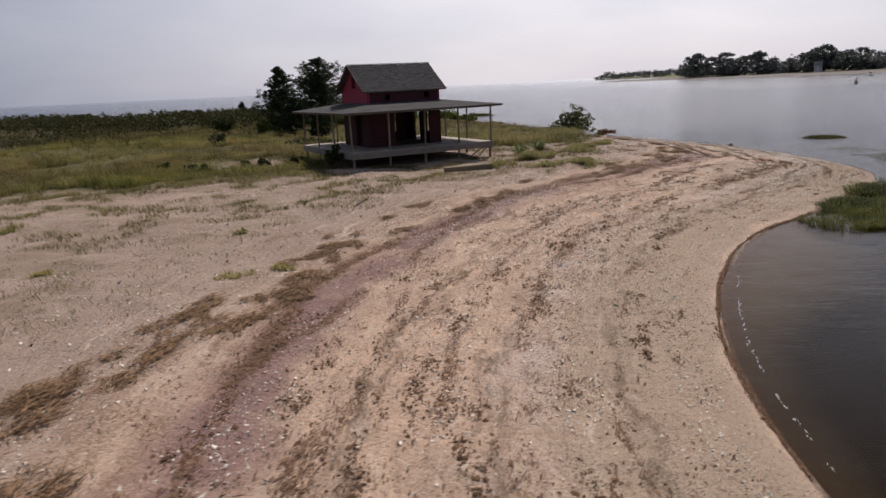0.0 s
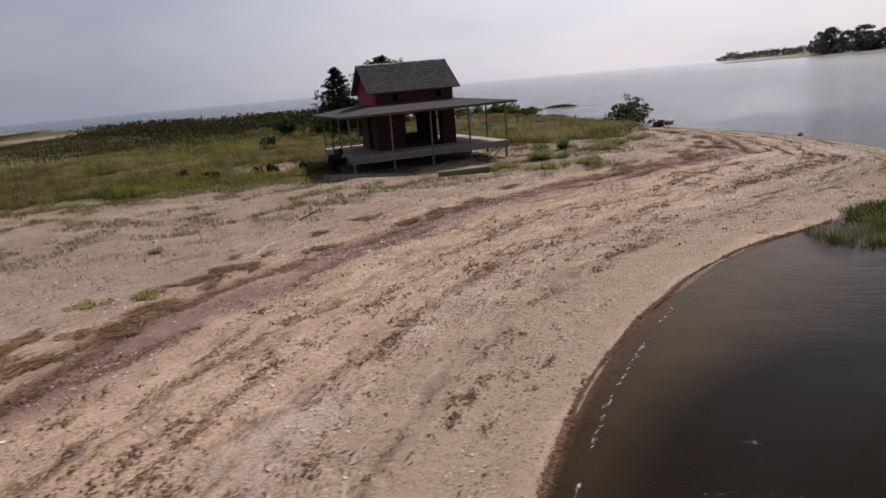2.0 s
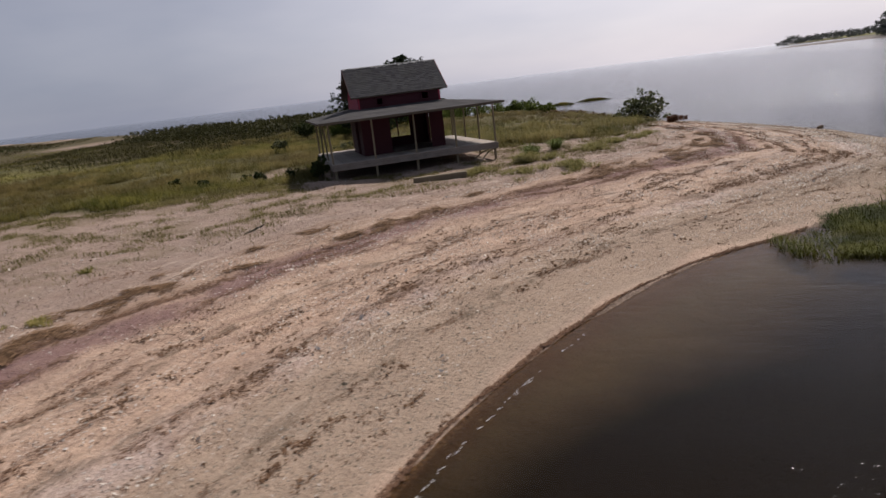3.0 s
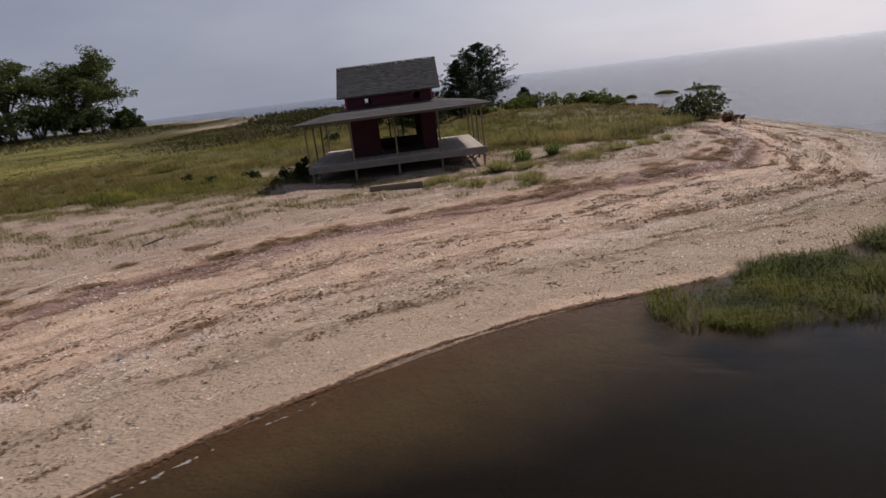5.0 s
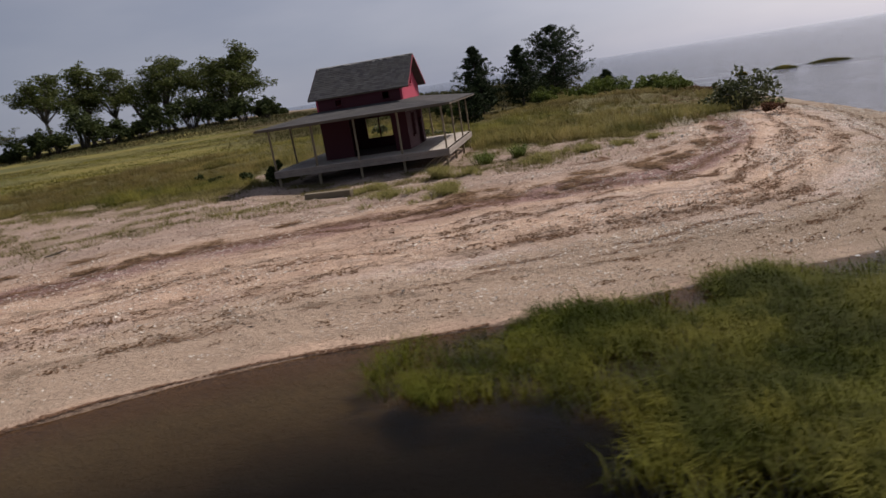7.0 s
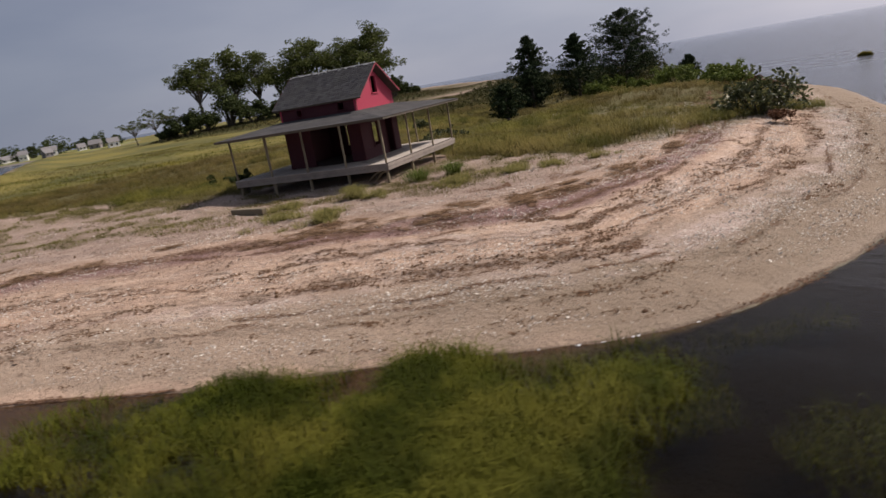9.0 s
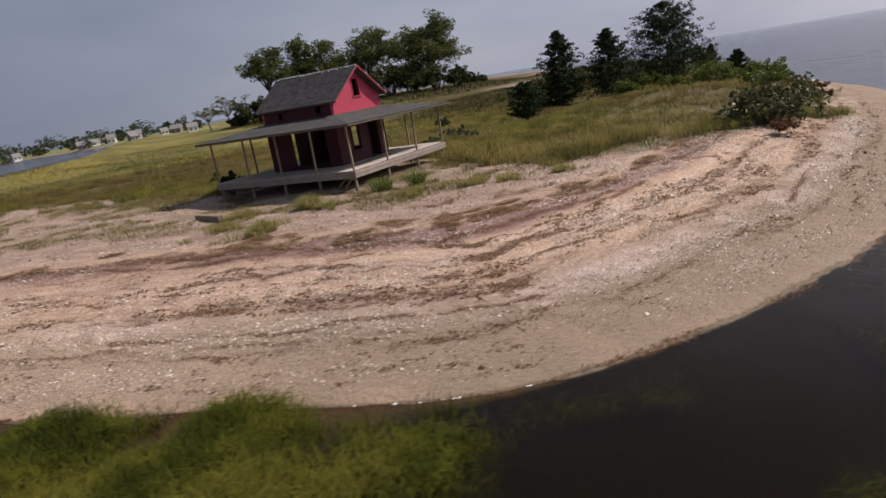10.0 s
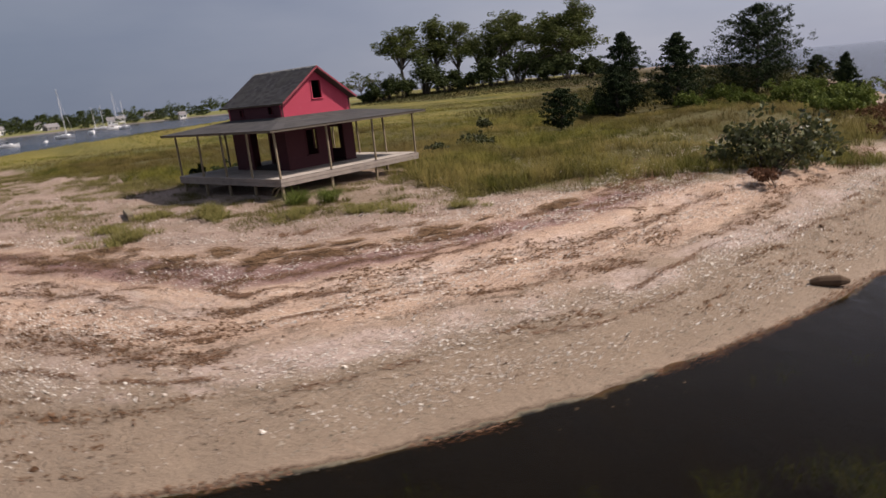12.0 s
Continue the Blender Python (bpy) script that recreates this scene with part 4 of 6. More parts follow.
def cedar(x, y, height, spread, seed, label, top=0.75, lobes=()):
    """A red cedar: a tapered trunk, rising limbs and dark sprays with an uneven outline."""
    r = random.Random(seed)
    z = near_z(x, y)
    ob = tagged(new("cedar_tree"), label, "tree", "cedars behind the house")
    ob.matrix_basis = pose(x, y, z)
    part("trunk", Build().tube([(0, 0, -0.2), (0.05, 0.03, height * 0.35), (-0.04, 0.05, height * 0.7), (0, 0, height * 0.97)], [0.17, 0.13, 0.07, 0.015], 7), M_BARK, ob)
    limbs, centers, radii = Build(), [], []
    levels = int(height * 5.2)
    for i in range(levels):
        t = (i + 0.5) / levels
        h = height * (0.04 + 0.95 * t)
        prof = (1 - t) ** top * (0.55 + 0.45 * min(1, t / 0.12))
        for _ in range((10 if spread > 4 else 7) if t < 0.8 else 5):
            a = r.uniform(0, 2 * math.pi)
            reach = 1.12 * spread * prof * r.uniform(0.5, 1.15) + 0.06
            for la, lh, lr in lobes:
                reach *= 1 + lr * max(0, math.cos(a - la)) * max(0, 1 - abs(h / height - lh) * 4)
            tip = Vector((math.cos(a) * reach, math.sin(a) * reach, h + reach * r.uniform(0.15, 0.55)))
            if r.random() < 0.25:
                limbs.tube([(0, 0, h), tuple(tip * 0.5 + Vector((0, 0, h * 0.5))), tuple(tip)], [0.03, 0.02, 0.008], 4, False)
            for q in (0.45, 0.72, 0.98):
                if r.random() < 0.86:
                    c = Vector((0, 0, h)).lerp(tip, q)
                    centers.append(c + Vector((r.uniform(-0.08, 0.08), r.uniform(-0.08, 0.08), r.uniform(-0.05, 0.1))))
                    radii.append(0.10 + 0.16 * spread / 2 * (1 - 0.5 * t))
    tagged(part("branchwork", limbs, M_BARK, ob), kind="stuff")
    v, f = leaves(centers, radii, 21, 0.085, seed, 0.9, 3.2, (1, 1, 0.55))
    part("crown", array_mesh("crown", v, f, M_CEDAR), None, ob)
    return ob


def shrub(name, x, y, w, d, h, seed, material, label, category="bush", count=60, per=26, leaf=0.09, group="", turn=0.0, open_=0.5, dome=0.0):
    """A many-stemmed bush of leaf clumps with gaps."""
    r = random.Random(seed)
    z = near_z(x, y)
    ob = tagged(new(name), label, category, group)
    ob.matrix_basis = pose(x, y, z, 0, 0, turn)
    stems, centers, radii = Build(), [], []
    for i in range(max(5, count // 8)):
        a = r.uniform(0, 2 * math.pi)
        q = r.uniform(0.3, 0.95)
        tip = Vector((math.cos(a) * w / 2 * q, math.sin(a) * d / 2 * q, h * r.uniform(0.45, 0.95) * (1.05 - 0.5 * q * q) * (1 - 0.25 * dome)))
        base = Vector((tip.x * 0.2, tip.y * 0.2, -0.1))
        mid = base.lerp(tip, 0.5) + Vector((r.uniform(-0.1, 0.1), r.uniform(-0.1, 0.1), 0.1 * h))
        stems.tube([tuple(base), tuple(mid), tuple(tip)], [0.022 * h, 0.015 * h, 0.006], 5, False)
        for k in range(8):
            s = r.uniform(0.35, 1.0)
            c = mid.lerp(tip, s) + Vector((r.gauss(0, 0.10 * w), r.gauss(0, 0.10 * d), r.gauss(0, 0.07 * h)))
            if r.random() < dome:
                b, q = r.uniform(0, 2 * math.pi), math.sqrt(r.random())
                c = Vector((math.cos(b) * q * w / 2, math.sin(b) * q * d / 2, 0))
                c.z = h * r.uniform(0.18, 1.0) * math.sqrt(max(0.05, 1 - q * q)) * (1 + 0.25 * math.sin(3 * b + seed))
            c.z = max(c.z, 0.05 + open_ * 0.15 * h)
            centers.append(c)
            radii.append(r.uniform(0.09, 0.2) * min(w, h + 0.4) * 0.8)
    tagged(part("stem", stems, M_BARK, ob), kind="stuff")
    v, f = leaves(centers, radii, per, leaf, seed, 0.7, 1.7)
    part("foliage", array_mesh("foliage", v, f, material), None, ob)
    return ob


def broad_tree(x, y, height, width, seed, label, bare=0.0, fork=0.35, group="grove of tall trees"):
    """A tall leafy tree: forked trunk, spreading limbs, clumps with sky between."""
    r = random.Random(seed)
    z = near_z(x, y)
    ob = tagged(new("leafy_tree"), label, "tree", group)
    ob.matrix_basis = pose(x, y, z)
    wood_b, centers, radii = Build(), [], []
    lean = Vector((r.uniform(-0.08, 0.08) * height, r.uniform(-0.08, 0.08) * height, height * fork))
    part("trunk", Build().tube([(0, 0, -0.5), tuple(lean * 0.5), tuple(lean)], [height * 0.028, height * 0.022, height * 0.018], 8), M_BARK, ob)
    for i in range(12 if bare else 20):
        a = i * 2.4 + r.uniform(-0.4, 0.4)
        up = r.uniform(0.2 if bare else -0.15, 1.0)
        tip = Vector((math.cos(a) * width / 2 * r.uniform(0.5, 1.0) * (1.25 - 0.6 * up), math.sin(a) * width / 2 * r.uniform(0.5, 1.0) * (1.25 - 0.6 * up), height * (fork + (0.92 - fork) * up)))
        mid = lean.lerp(tip, 0.5) + Vector((0, 0, height * 0.05))
        wood_b.tube([tuple(lean * 0.9), tuple(mid), tuple(tip)], [height * 0.012, height * 0.007, height * 0.002], 6, False)
        for k in range(int(26 * (1 - bare))):
            s = r.uniform(0.35, 1.0)
            c = mid.lerp(tip, s) + Vector((r.gauss(0, width * 0.09), r.gauss(0, width * 0.09), r.gauss(0, height * 0.035)))
            centers.append(c)
            radii.append(r.uniform(0.045, 0.08) * height)
        for k in range(4):
            s = r.uniform(0.2, 0.9)
            b0 = mid.lerp(tip, s)
            b1 = b0 + Vector((r.gauss(0, width * 0.1), r.gauss(0, width * 0.1), height * r.uniform(0.02, 0.1)))
            wood_b.tube([tuple(b0), tuple(b1)], [height * 0.004, height * 0.001], 4, False)
    tagged(part("branchwork", wood_b, M_BARK, ob), kind="stuff")
    if centers:
        v, f = leaves(centers, radii, 42, height * 0.0165, seed, 0.8, 1.4, (1, 1, 0.6))
        part("crown", array_mesh("crown", v, f, M_LEAF), None, ob)
    return ob


def tuft(name, x, y, n, height, radius, seed, label, material=None, group=""):
    r = np.random.RandomState(seed)
    k = max(2, n // 45)
    a, q = r.uniform(0, 2 * math.pi, k), radius * np.abs(r.normal(0, 0.7, k))
    me = tussocks(name, x + np.cos(a) * q, y + np.sin(a) * q, 50, height * np.clip(1.15 - 0.4 * q / radius, 0.4, 1.2), 0.16 + 0.25 * radius, 0.018, material or M_DUNE, seed, (-0.1, -0.05))
    ob = tagged(new(name), label, "grass", group)
    tagged(part("tussock", me, None, ob), kind="stuff")
    return ob


def deck_free(x, y):
    u, v = house_uv(x, y)
    return ~((u > -0.15) & (u < DECK_W + 0.15) & (v > -0.15) & (v < DECK_D + 0.15))


# dune grass round the house
def dune_density(x, y):
    return green_at(x, y) * deck_free(x, y) * np.clip(0.62 + 0.5 * wobble(x, y, 2.3, 11.0), 0.1, 1)


x, y = scatter(175000, -48, 15, 24, 92, dune_density, 21)
tall = np.clip(0.40 + 0.2 * wobble(x, y, 3.1, 12.0) + 0.15 * wobble(x, y, 1.0, 13.0), 0.12, 0.8)
tagged(new("dune_grass", blades("dune_grass", x, y, tall, 0.018, 1.6, M_DUNE, 22, None, (-0.3, -0.15))), "dense green and straw-coloured dune grass", "grass", kind="stuff")


def mound_density(x, y):
    rim = signed_distance(x, y, GREEN)[0]
    return green_at(x, y) * deck_free(x, y) * np.clip(0.30 + 0.6 * wobble(x, y, 2.6, 11.5) + 0.7 * np.exp(-((rim - 1.5) / 2.0) ** 2), 0.06, 1)


x, y = scatter(21000, -48, 14, 24, 90, mound_density, 210)
rim = signed_distance(x, y, GREEN)[0]
tall = np.clip(0.70 + 0.27 * wobble(x, y, 3.1, 12.0), 0.3, 1.1) + 0.42 * ease(x, -6, 0) * ease(y, 44, 47) * np.exp(-((rim - 1.2) / 1.6) ** 2)
tagged(new("dune_tussocks", tussocks("dune_tussocks", x, y, 25, tall, 0.42, 0.02, M_DUNE, 211, (-0.22, -0.10))), "shaggy arching tussocks of green and straw dune grass", "grass", kind="stuff")


# sparse blades on the upper beach
def sparse_density(x, y):
    d, _ = signed_distance(x, y, SHORE_FINE)
    g, _ = signed_distance(x, y, GREEN)
    fall = ease(d, 11.0, 16.0) * (1 - ease(-g, 9.0, 20.0) * 0.75)
    lump = np.clip(wobble(x, y, 1.5, 14.0) * 1.3 + wobble(x, y, 0.45, 15.0) * 1.2 + 0.12 + 0.30 * ease(g, -7.0, -1.0), 0, 1)
    return (g < 0.5) * fall * lump * deck_free(x, y)


x, y = scatter(500000, -40, 14, 6, 66, sparse_density, 23)
tagged(new("sparse_beach_grass", blades("sparse_beach_grass", x, y, 0.20 + 0.16 * ease(signed_distance(x, y, GREEN)[0], -6, 0), 0.017, 2.2, M_DRY, 24, None, (-0.4, -0.15))), "thin tufts of beach grass on dry sand", "grass", kind="stuff")


# marsh beyond the house
def marsh_density(x, y):
    near = (x > -48) & (x < 15) & (y > 24) & (y < 92)
    return green_at(x, y) * ~near * np.clip(0.6 + 0.5 * wobble(x, y, 9.0, 16.0), 0.05, 1)


x, y = scatter(160000, -150, 5, -10, 150, marsh_density, 25)
tall = 0.45 + 0.2 * wobble(x, y, 8.0, 17.0)
tagged(new("marsh_grass", blades("marsh_grass", x, y, tall * 0.8, 0.05, 1.3, M_MARSH, 26, None, (-0.12, -0.08))), "yellow-green salt marsh grass on flat ground", "grass", kind="stuff")


# brown brushy growth towards the north shore
def brush_density(x, y):
    heath = ease(y + 0.6 * x + 6 * wobble(x, y, 9.0, 62.0), 38, 56) * ease(-x, 16, 26)
    return green_at(x, y) * heath * np.clip(0.55 + 0.6 * wobble(x, y, 3.5, 63.0), 0.05, 1)


x, y = scatter(150000, -115, -16, 50, 165, brush_density, 270)
tall = np.clip(0.75 + 0.35 * wobble(x, y, 4.0, 64.0) + 0.3 * wobble(x, y, 1.3, 65.0), 0.25, 1.6)
M_BRUSH = leafy("brown_brush_stems", (0.034, 0.034, 0.012), (0.098, 0.086, 0.03), None, 0.8, 0.15, 1.2)
tagged(new("brush", blades("brush", x, y, tall, 0.06, 1.3, M_BRUSH, 271, None, (-0.1, -0.1))), "brown-green brushy growth with an uneven top", "brush", kind="stuff")


# tall reeds in front of the far grove
def reed_density(x, y):
    q = np.hypot((x + 232) / 85, (y - 158) / 62) + 0.12 * wobble(x, y, 14.0, 18.0)
    return (q < 1.0) * 1.0


x, y = scatter(40000, -330, -140, 90, 230, reed_density, 27)
tall = (1.4 + 0.5 * wobble(x, y, 9.0, 19.0)) * (0.25 + 0.75 * ease(1.05 - np.hypot((x + 232) / 85, (y - 158) / 62), 0.0, 0.3))
M_REED = leafy("reed_stalk", (0.045, 0.052, 0.018), (0.115, 0.112, 0.04), (0.10, 0.088, 0.04), 0.7, 0.15, 1.0)
tagged(new("reeds", blades("reeds", x, y, tall, 0.16, 1.3, M_REED, 28)), "tall brownish reeds in front of the grove", "reeds", kind="stuff")

# cordgrass standing in the shallows
CORD = np.array([(13.5, 25.5), (15.1, 27.2), (17.0, 28.9), (19.6, 31.6), (21.6, 33.3), (22.6, 34.5), (23.4, 34.3), (24.2, 32.8), (25.2, 30.8), (25.8, 27.8), (25.0, 24.0), (22.0, 22.3), (19.9, 22.7), (19.3, 24.2), (17.4, 24.3), (16.2, 23.1), (14.9, 23.5), (14.0, 24.6)], float)


def cord_density(x, y):
    q, _ = signed_distance(x, y, CORD)
    gap = np.clip(0.75 + 0.7 * wobble(x, y, 0.9, 20.0), 0.03, 1)
    return ease(q + 0.35 * wobble(x, y, 0.6, 21.0), -0.1, 0.5) * gap


x, y = scatter(90000, 12, 28, 21, 38, cord_density, 29)
tall = 0.55 + 0.22 * wobble(x, y, 1.2, 23.0) + 0.1 * wobble(x, y, 0.4, 24.0)
tagged(new("cordgrass", blades("cordgrass", x, y, tall, 0.016, 1.45, M_CORD, 30, WATER - 0.12, (-0.34, 0.12))), "lush green cordgrass standing in shallow water", "grass", kind="stuff")


def cord_mounds(x, y):
    return cord_density(x, y) * np.clip(0.45 + 0.9 * wobble(x, y, 1.1, 25.0), 0.05, 1)


x, y = scatter(7500, 12, 28, 21, 38, cord_mounds, 290)
me = tussocks("cordgrass_tussocks", x, y, 30, 0.62 + 0.22 * wobble(x, y, 1.2, 23.0), 0.36, 0.017, M_CORD, 291, (-0.30, 0.12), WATER - 0.12)
tagged(new("cordgrass_tussocks", me), "wind-bent green and yellow tussocks of cordgrass in shallow water", "grass", kind="stuff")


M_WEED = leafy("drowned_grass", (0.018, 0.028, 0.003), (0.085, 0.092, 0.011), None, 0.6, 0.1, 0.6)


def drowned_density(x, y):
    d, _ = signed_distance(x, y, SHORE_FINE)
    return ease(-d, 0.3 + 0.7 * ease(y, 34, 40), 2.0) * (1 - ease(-d, 4.5, 8.0)) * (1 - 0.35 * ease(y, 41, 45)) * np.clip(wobble(x, y, 1.3, 22.0) * 1.5 + 0.32 + 0.5 * (1 - ease(y, 33, 36)), 0, 1)


x, y = scatter(210000, 21, 33, 24, 50, drowned_density, 31)
me = blades("drowned_weed", x, y, np.full(len(x), 0.26), 0.012, 1.9, M_WEED, 32, WATER - 0.15, (-0.3, 0.1))
tagged(new("drowned_weed", me), "dark green weed lying under the shallow water", "water weed", kind="stuff")

# islets of marsh grass in the sea
for k, (ix, iy, rx, ry, ang) in enumerate(((31.8, 57.2, 1.9, 1.0, -20), (0.6, 122.0, 2.3, 0.9, -30), (5.6, 126.0, 3.0, 1.0, -10), (-4.2, 118.5, 0.9, 0.4, 0))):
    r = np.random.RandomState(60 + k)
    n = 2600
    a, q = r.uniform(0, 2 * math.pi, n), np.sqrt(r.uniform(0, 1, n))
    lx, ly = np.cos(a) * q * rx, np.sin(a) * q * ry
    ca, sa = math.cos(radians(ang)), math.sin(radians(ang))
    me = blades("grass_islet", ix + lx * ca - ly * sa, iy + lx * sa + ly * ca, (0.75 if k else 0.42) * (1.05 - 0.8 * q**2), 0.045, 0.9, M_MARSH, 70 + k, WATER - 0.1)
    islet = tagged(new("grass_islet"), "low islet of green marsh grass in open water", "grass", "islets of marsh grass")
    tagged(part("tussock", me, None, islet), kind="stuff")

# single clumps of beach grass near the house
for k, (tx, ty, n, h, rad) in enumerate(((4.45, 42.1, 360, 1.05, 0.34), (5.8, 43.3, 320, 0.95, 0.32), (4.6, 38.6, 420, 0.70, 0.50), (6.0, 38.9, 220, 0.42, 0.55), (2.6, 36.3, 420, 0.36, 1.1), (7.9, 41.8, 560, 0.36, 1.2), (9.0, 44.0, 480, 0.34, 1.1),
                                         (7.2, 35.4, 680, 0.42, 1.2), (5.2, 34.6, 480, 0.36, 1.2), (-5.6, 15.9, 260, 0.20, 0.40), (-4.5, 16.4, 260, 0.22, 0.34), (-11.0, 16.8, 150, 0.20, 0.3), (-15.5, 22.6, 260, 0.34, 0.55), (-6.8, 20.6, 60, 0.26, 0.18), (11.0, 47.2, 220, 0.32, 0.7), (10.2, 44.9, 240, 0.33, 0.8))):
    label = "upright green weed clump on bare sand beside the deck" if k < 2 else "green clump of beach grass on the sand"
    big = 1.35 if 2 <= k <= 8 or k > 13 else 1.0
    tuft("grass_clump", tx, ty, int(n * big), h * big, rad, 90 + k, label, M_BAY if k < 2 else M_LIME if 9 <= k < 12 else M_TUFT, "clumps of beach grass")

# cedars
cedar(-18.2, 74.1, 6.9, 3.0, 101, "tall dark green cedar with a pointed irregular top", 0.8)
cedar(-14.6, 77.0, 6.2, 2.75, 102, "dense dark green conical cedar beside a taller one", 0.72)
cedar(-16.4, 87.2, 7.7, 4.4, 103, "broad dark green cedar with ragged flat sprays", 0.62, ((0.4, 0.75, 0.35), (3.3, 0.5, 0.2), (1.5, 0.9, 0.2)))
cedar(-13.4, 94.6, 3.0, 1.5, 104, "small dark green cedar among bushes", 0.7)
cedar(-27.0, 106.0, 3.6, 2.0, 105, "small open cedar near the far water", 0.8)
cedar(-16.4, 72.2, 3.6, 1.9, 106, "short dark cedar in front of taller ones", 0.6)
cedar(-37.0, 122.0, 4.2, 1.6, 107, "small dark cedar above the far thicket", 0.8)

# bushes
shrub("beach_bush", 11.2, 61.4, 3.4, 5.4, 2.4, 111, M_BUSH, "sprawling dark leafy bush at the edge of the beach", count=130, per=15, leaf=0.16, dome=0.5, turn=-35.0)
shrub("dead_brush", 14.2, 58.9, 2.6, 1.5, 0.85, 112, M_RUST, "low brown dead brush beside the leafy bush", "brush", count=40, per=18, leaf=0.10)
shrub("corner_bush", -6.65, 38.25, 0.95, 0.95, 1.4, 113, M_SHRUB, "dark leafy bush at the corner of the deck", count=64, per=34, leaf=0.10)
cedar(-12.2, 64.5, 3.0, 1.7, 114, "short rounded dark cedar in the dune grass", 0.5)
shrub("dark_shrub", -21.4, 61.9, 1.6, 1.5, 1.35, 115, M_BUSH, "small dark shrub in the grass", count=50, per=30, dome=0.6, open_=0.0)
shrub("dark_shrub", -9.2, 53.3, 2.4, 1.8, 0.75, 116, M_BUSH, "low dark shrub beside the porch", count=50, per=30, dome=0.6, open_=0.0)
shrub("dark_shrub", -11.5, 57.0, 4.6, 2.6, 0.85, 117, M_BUSH, "low spreading dark shrub in the grass", count=70, per=30, dome=0.6, open_=0.0)
shrub("dark_shrub", -26.0, 77.0, 2.6, 2.2, 2.2, 118, M_SHRUB, "dark shrub in front of the thicket", count=80, per=32, leaf=0.11)
for k, (bx, by, w, h) in enumerate(((-12.0, 76.2, 3.6, 1.5), (-9.5, 79.5, 3.4, 1.3), (-7.0, 82.0, 4.2, 2.2), (-10.5, 86.5, 4.2, 2.0), (-5.0, 86.0, 2.6, 1.2), (-19.5, 71.8, 2.4, 1.5), (-3.4, 83.0, 4.0, 2.0), (-0.6, 79.4, 3.8, 1.9), (1.8, 75.6, 3.2, 1.5), (-14.5, 82.0, 4.0, 1.6))):
    shrub("green_shrub", bx, by, w, w * 0.8, h, 120 + k, M_BAY, "bright green vine-covered shrub below the cedars", count=80, per=34, leaf=0.12, group="green shrubs below the cedars")
for k, (bx, by, w, h) in enumerate(((5.2, 75.6, 3.0, 0.9), (2.8, 78.2, 2.8, 0.9), (7.2, 72.8, 2.0, 0.6), (0.4, 81.2, 2.6, 0.9))):
    shrub("brown_shrub", bx, by, w, w * 0.7, h, 130 + k, M_RUST, "brown leafless brush on the eroded bank", "brush", count=60, per=20, leaf=0.11, group="brown brush on the bank")


# thicket along the northern ridge: many low bushes that run together
def thicket():
    r = random.Random(140)
    centers, radii = [], []
    for k in range(270):
        t = r.random()
        x = -20 - 85 * t + r.gauss(0, 5)
        y = 88 + 68 * t + r.gauss(0, 5)
        z = near_z(x, y)
        h = r.uniform(0.7, 1.9)
        for _ in range(14):
            centers.append((x + r.gauss(0, 2.2), y + r.gauss(0, 2.0), z + h * r.uniform(0.05, 1.0)))
            radii.append(r.uniform(0.25, 0.5))
    v, f = leaves(centers, radii, 12, 0.19, 141, 1.1, 2.4)
    tagged(new("thicket", array_mesh("thicket", v, f, leafy("thicket_leaves", (0.03, 0.034, 0.013), (0.09, 0.085, 0.032)))), "low dark thicket along the far ridge", "bushes", kind="stuff")


thicket()


# weeds on the sand patch west of the house
for k, (bx, by) in enumerate(((-14.6, 39.0), (-12.4, 40.2), (-11.0, 39.2), (-15.8, 40.4), (-9.4, 39.8), (-17.2, 40.0))):
    shrub("weed", bx, by, 0.9, 0.8, 0.55 + 0.1 * (k % 3), 150 + k, M_SHRUB, "low dark weed on pale sand", "weed", count=26, per=22, leaf=0.07, group="weeds on the sand patch")

# the far grove
EYE_END = np.array((33.7, 39.0))


def seen_at(az, dist):
    return EYE_END + dist * np.array((math.sin(radians(az)), math.cos(radians(az))))


for k, (az, el, dist, w, fork, bare) in enumerate(((-73.6, 5.1, 285, 21, 0.42, 0.25), (-71.0, 5.8, 292, 14, 0.3, 0.6), (-69.3, 5.2, 288, 22, 0.32, 0.25), (-67.2, 4.5, 295, 20, 0.25, 0.35), (-65.2, 5.7, 284, 27, 0.25, 0.12), (-62.6, 5.0, 292, 20, 0.22, 0.35),
                                                    (-60.3, 6.1, 280, 26, 0.26, 0.0))):
    bx, by = seen_at(az, dist)
    h = 6.2 + dist * math.tan(radians(el)) - near_z(bx, by)
    broad_tree(bx, by, h, w, 160 + k, "tall leafy tree with an open crown in a far grove" if k < 6 else "large full-crowned tree at the end of the grove", bare, fork)
for k, (az, dist, w, h) in enumerate(((-75.3, 276, 15, 11), (-74.0, 272, 16, 9), (-72.0, 274, 17, 16), (-70.2, 272, 16, 10), (-68.3, 270, 15, 8), (-66.4, 268, 18, 12), (-64.3, 268, 17, 14), (-62.2, 266, 17, 10), (-60.2, 264, 18, 11), (-58.6, 264, 12, 8.5), (-76.6, 280, 9, 5), (-56.5, 330, 12, 5), (-57.4, 335, 9, 5))):
    bx, by = seen_at(az, dist)
    shrub("grove_bush", bx, by, w, w * 0.8, h, 180 + k, M_SHRUB, "large dark bush below the grove", count=110, per=30, leaf=0.55, group="bushes below the grove")
for k, (az, dist, h, w) in enumerate(((-77.2, 300, 14, 16), (-78.8, 305, 12, 14), (-75.9, 296, 13, 12))):
    bx, by = seen_at(az, dist)
    broad_tree(bx, by, h, w, 200 + k, "flat-topped sparse tree with pale dead limbs", 0.72, 0.35, "sparse trees beside the grove")


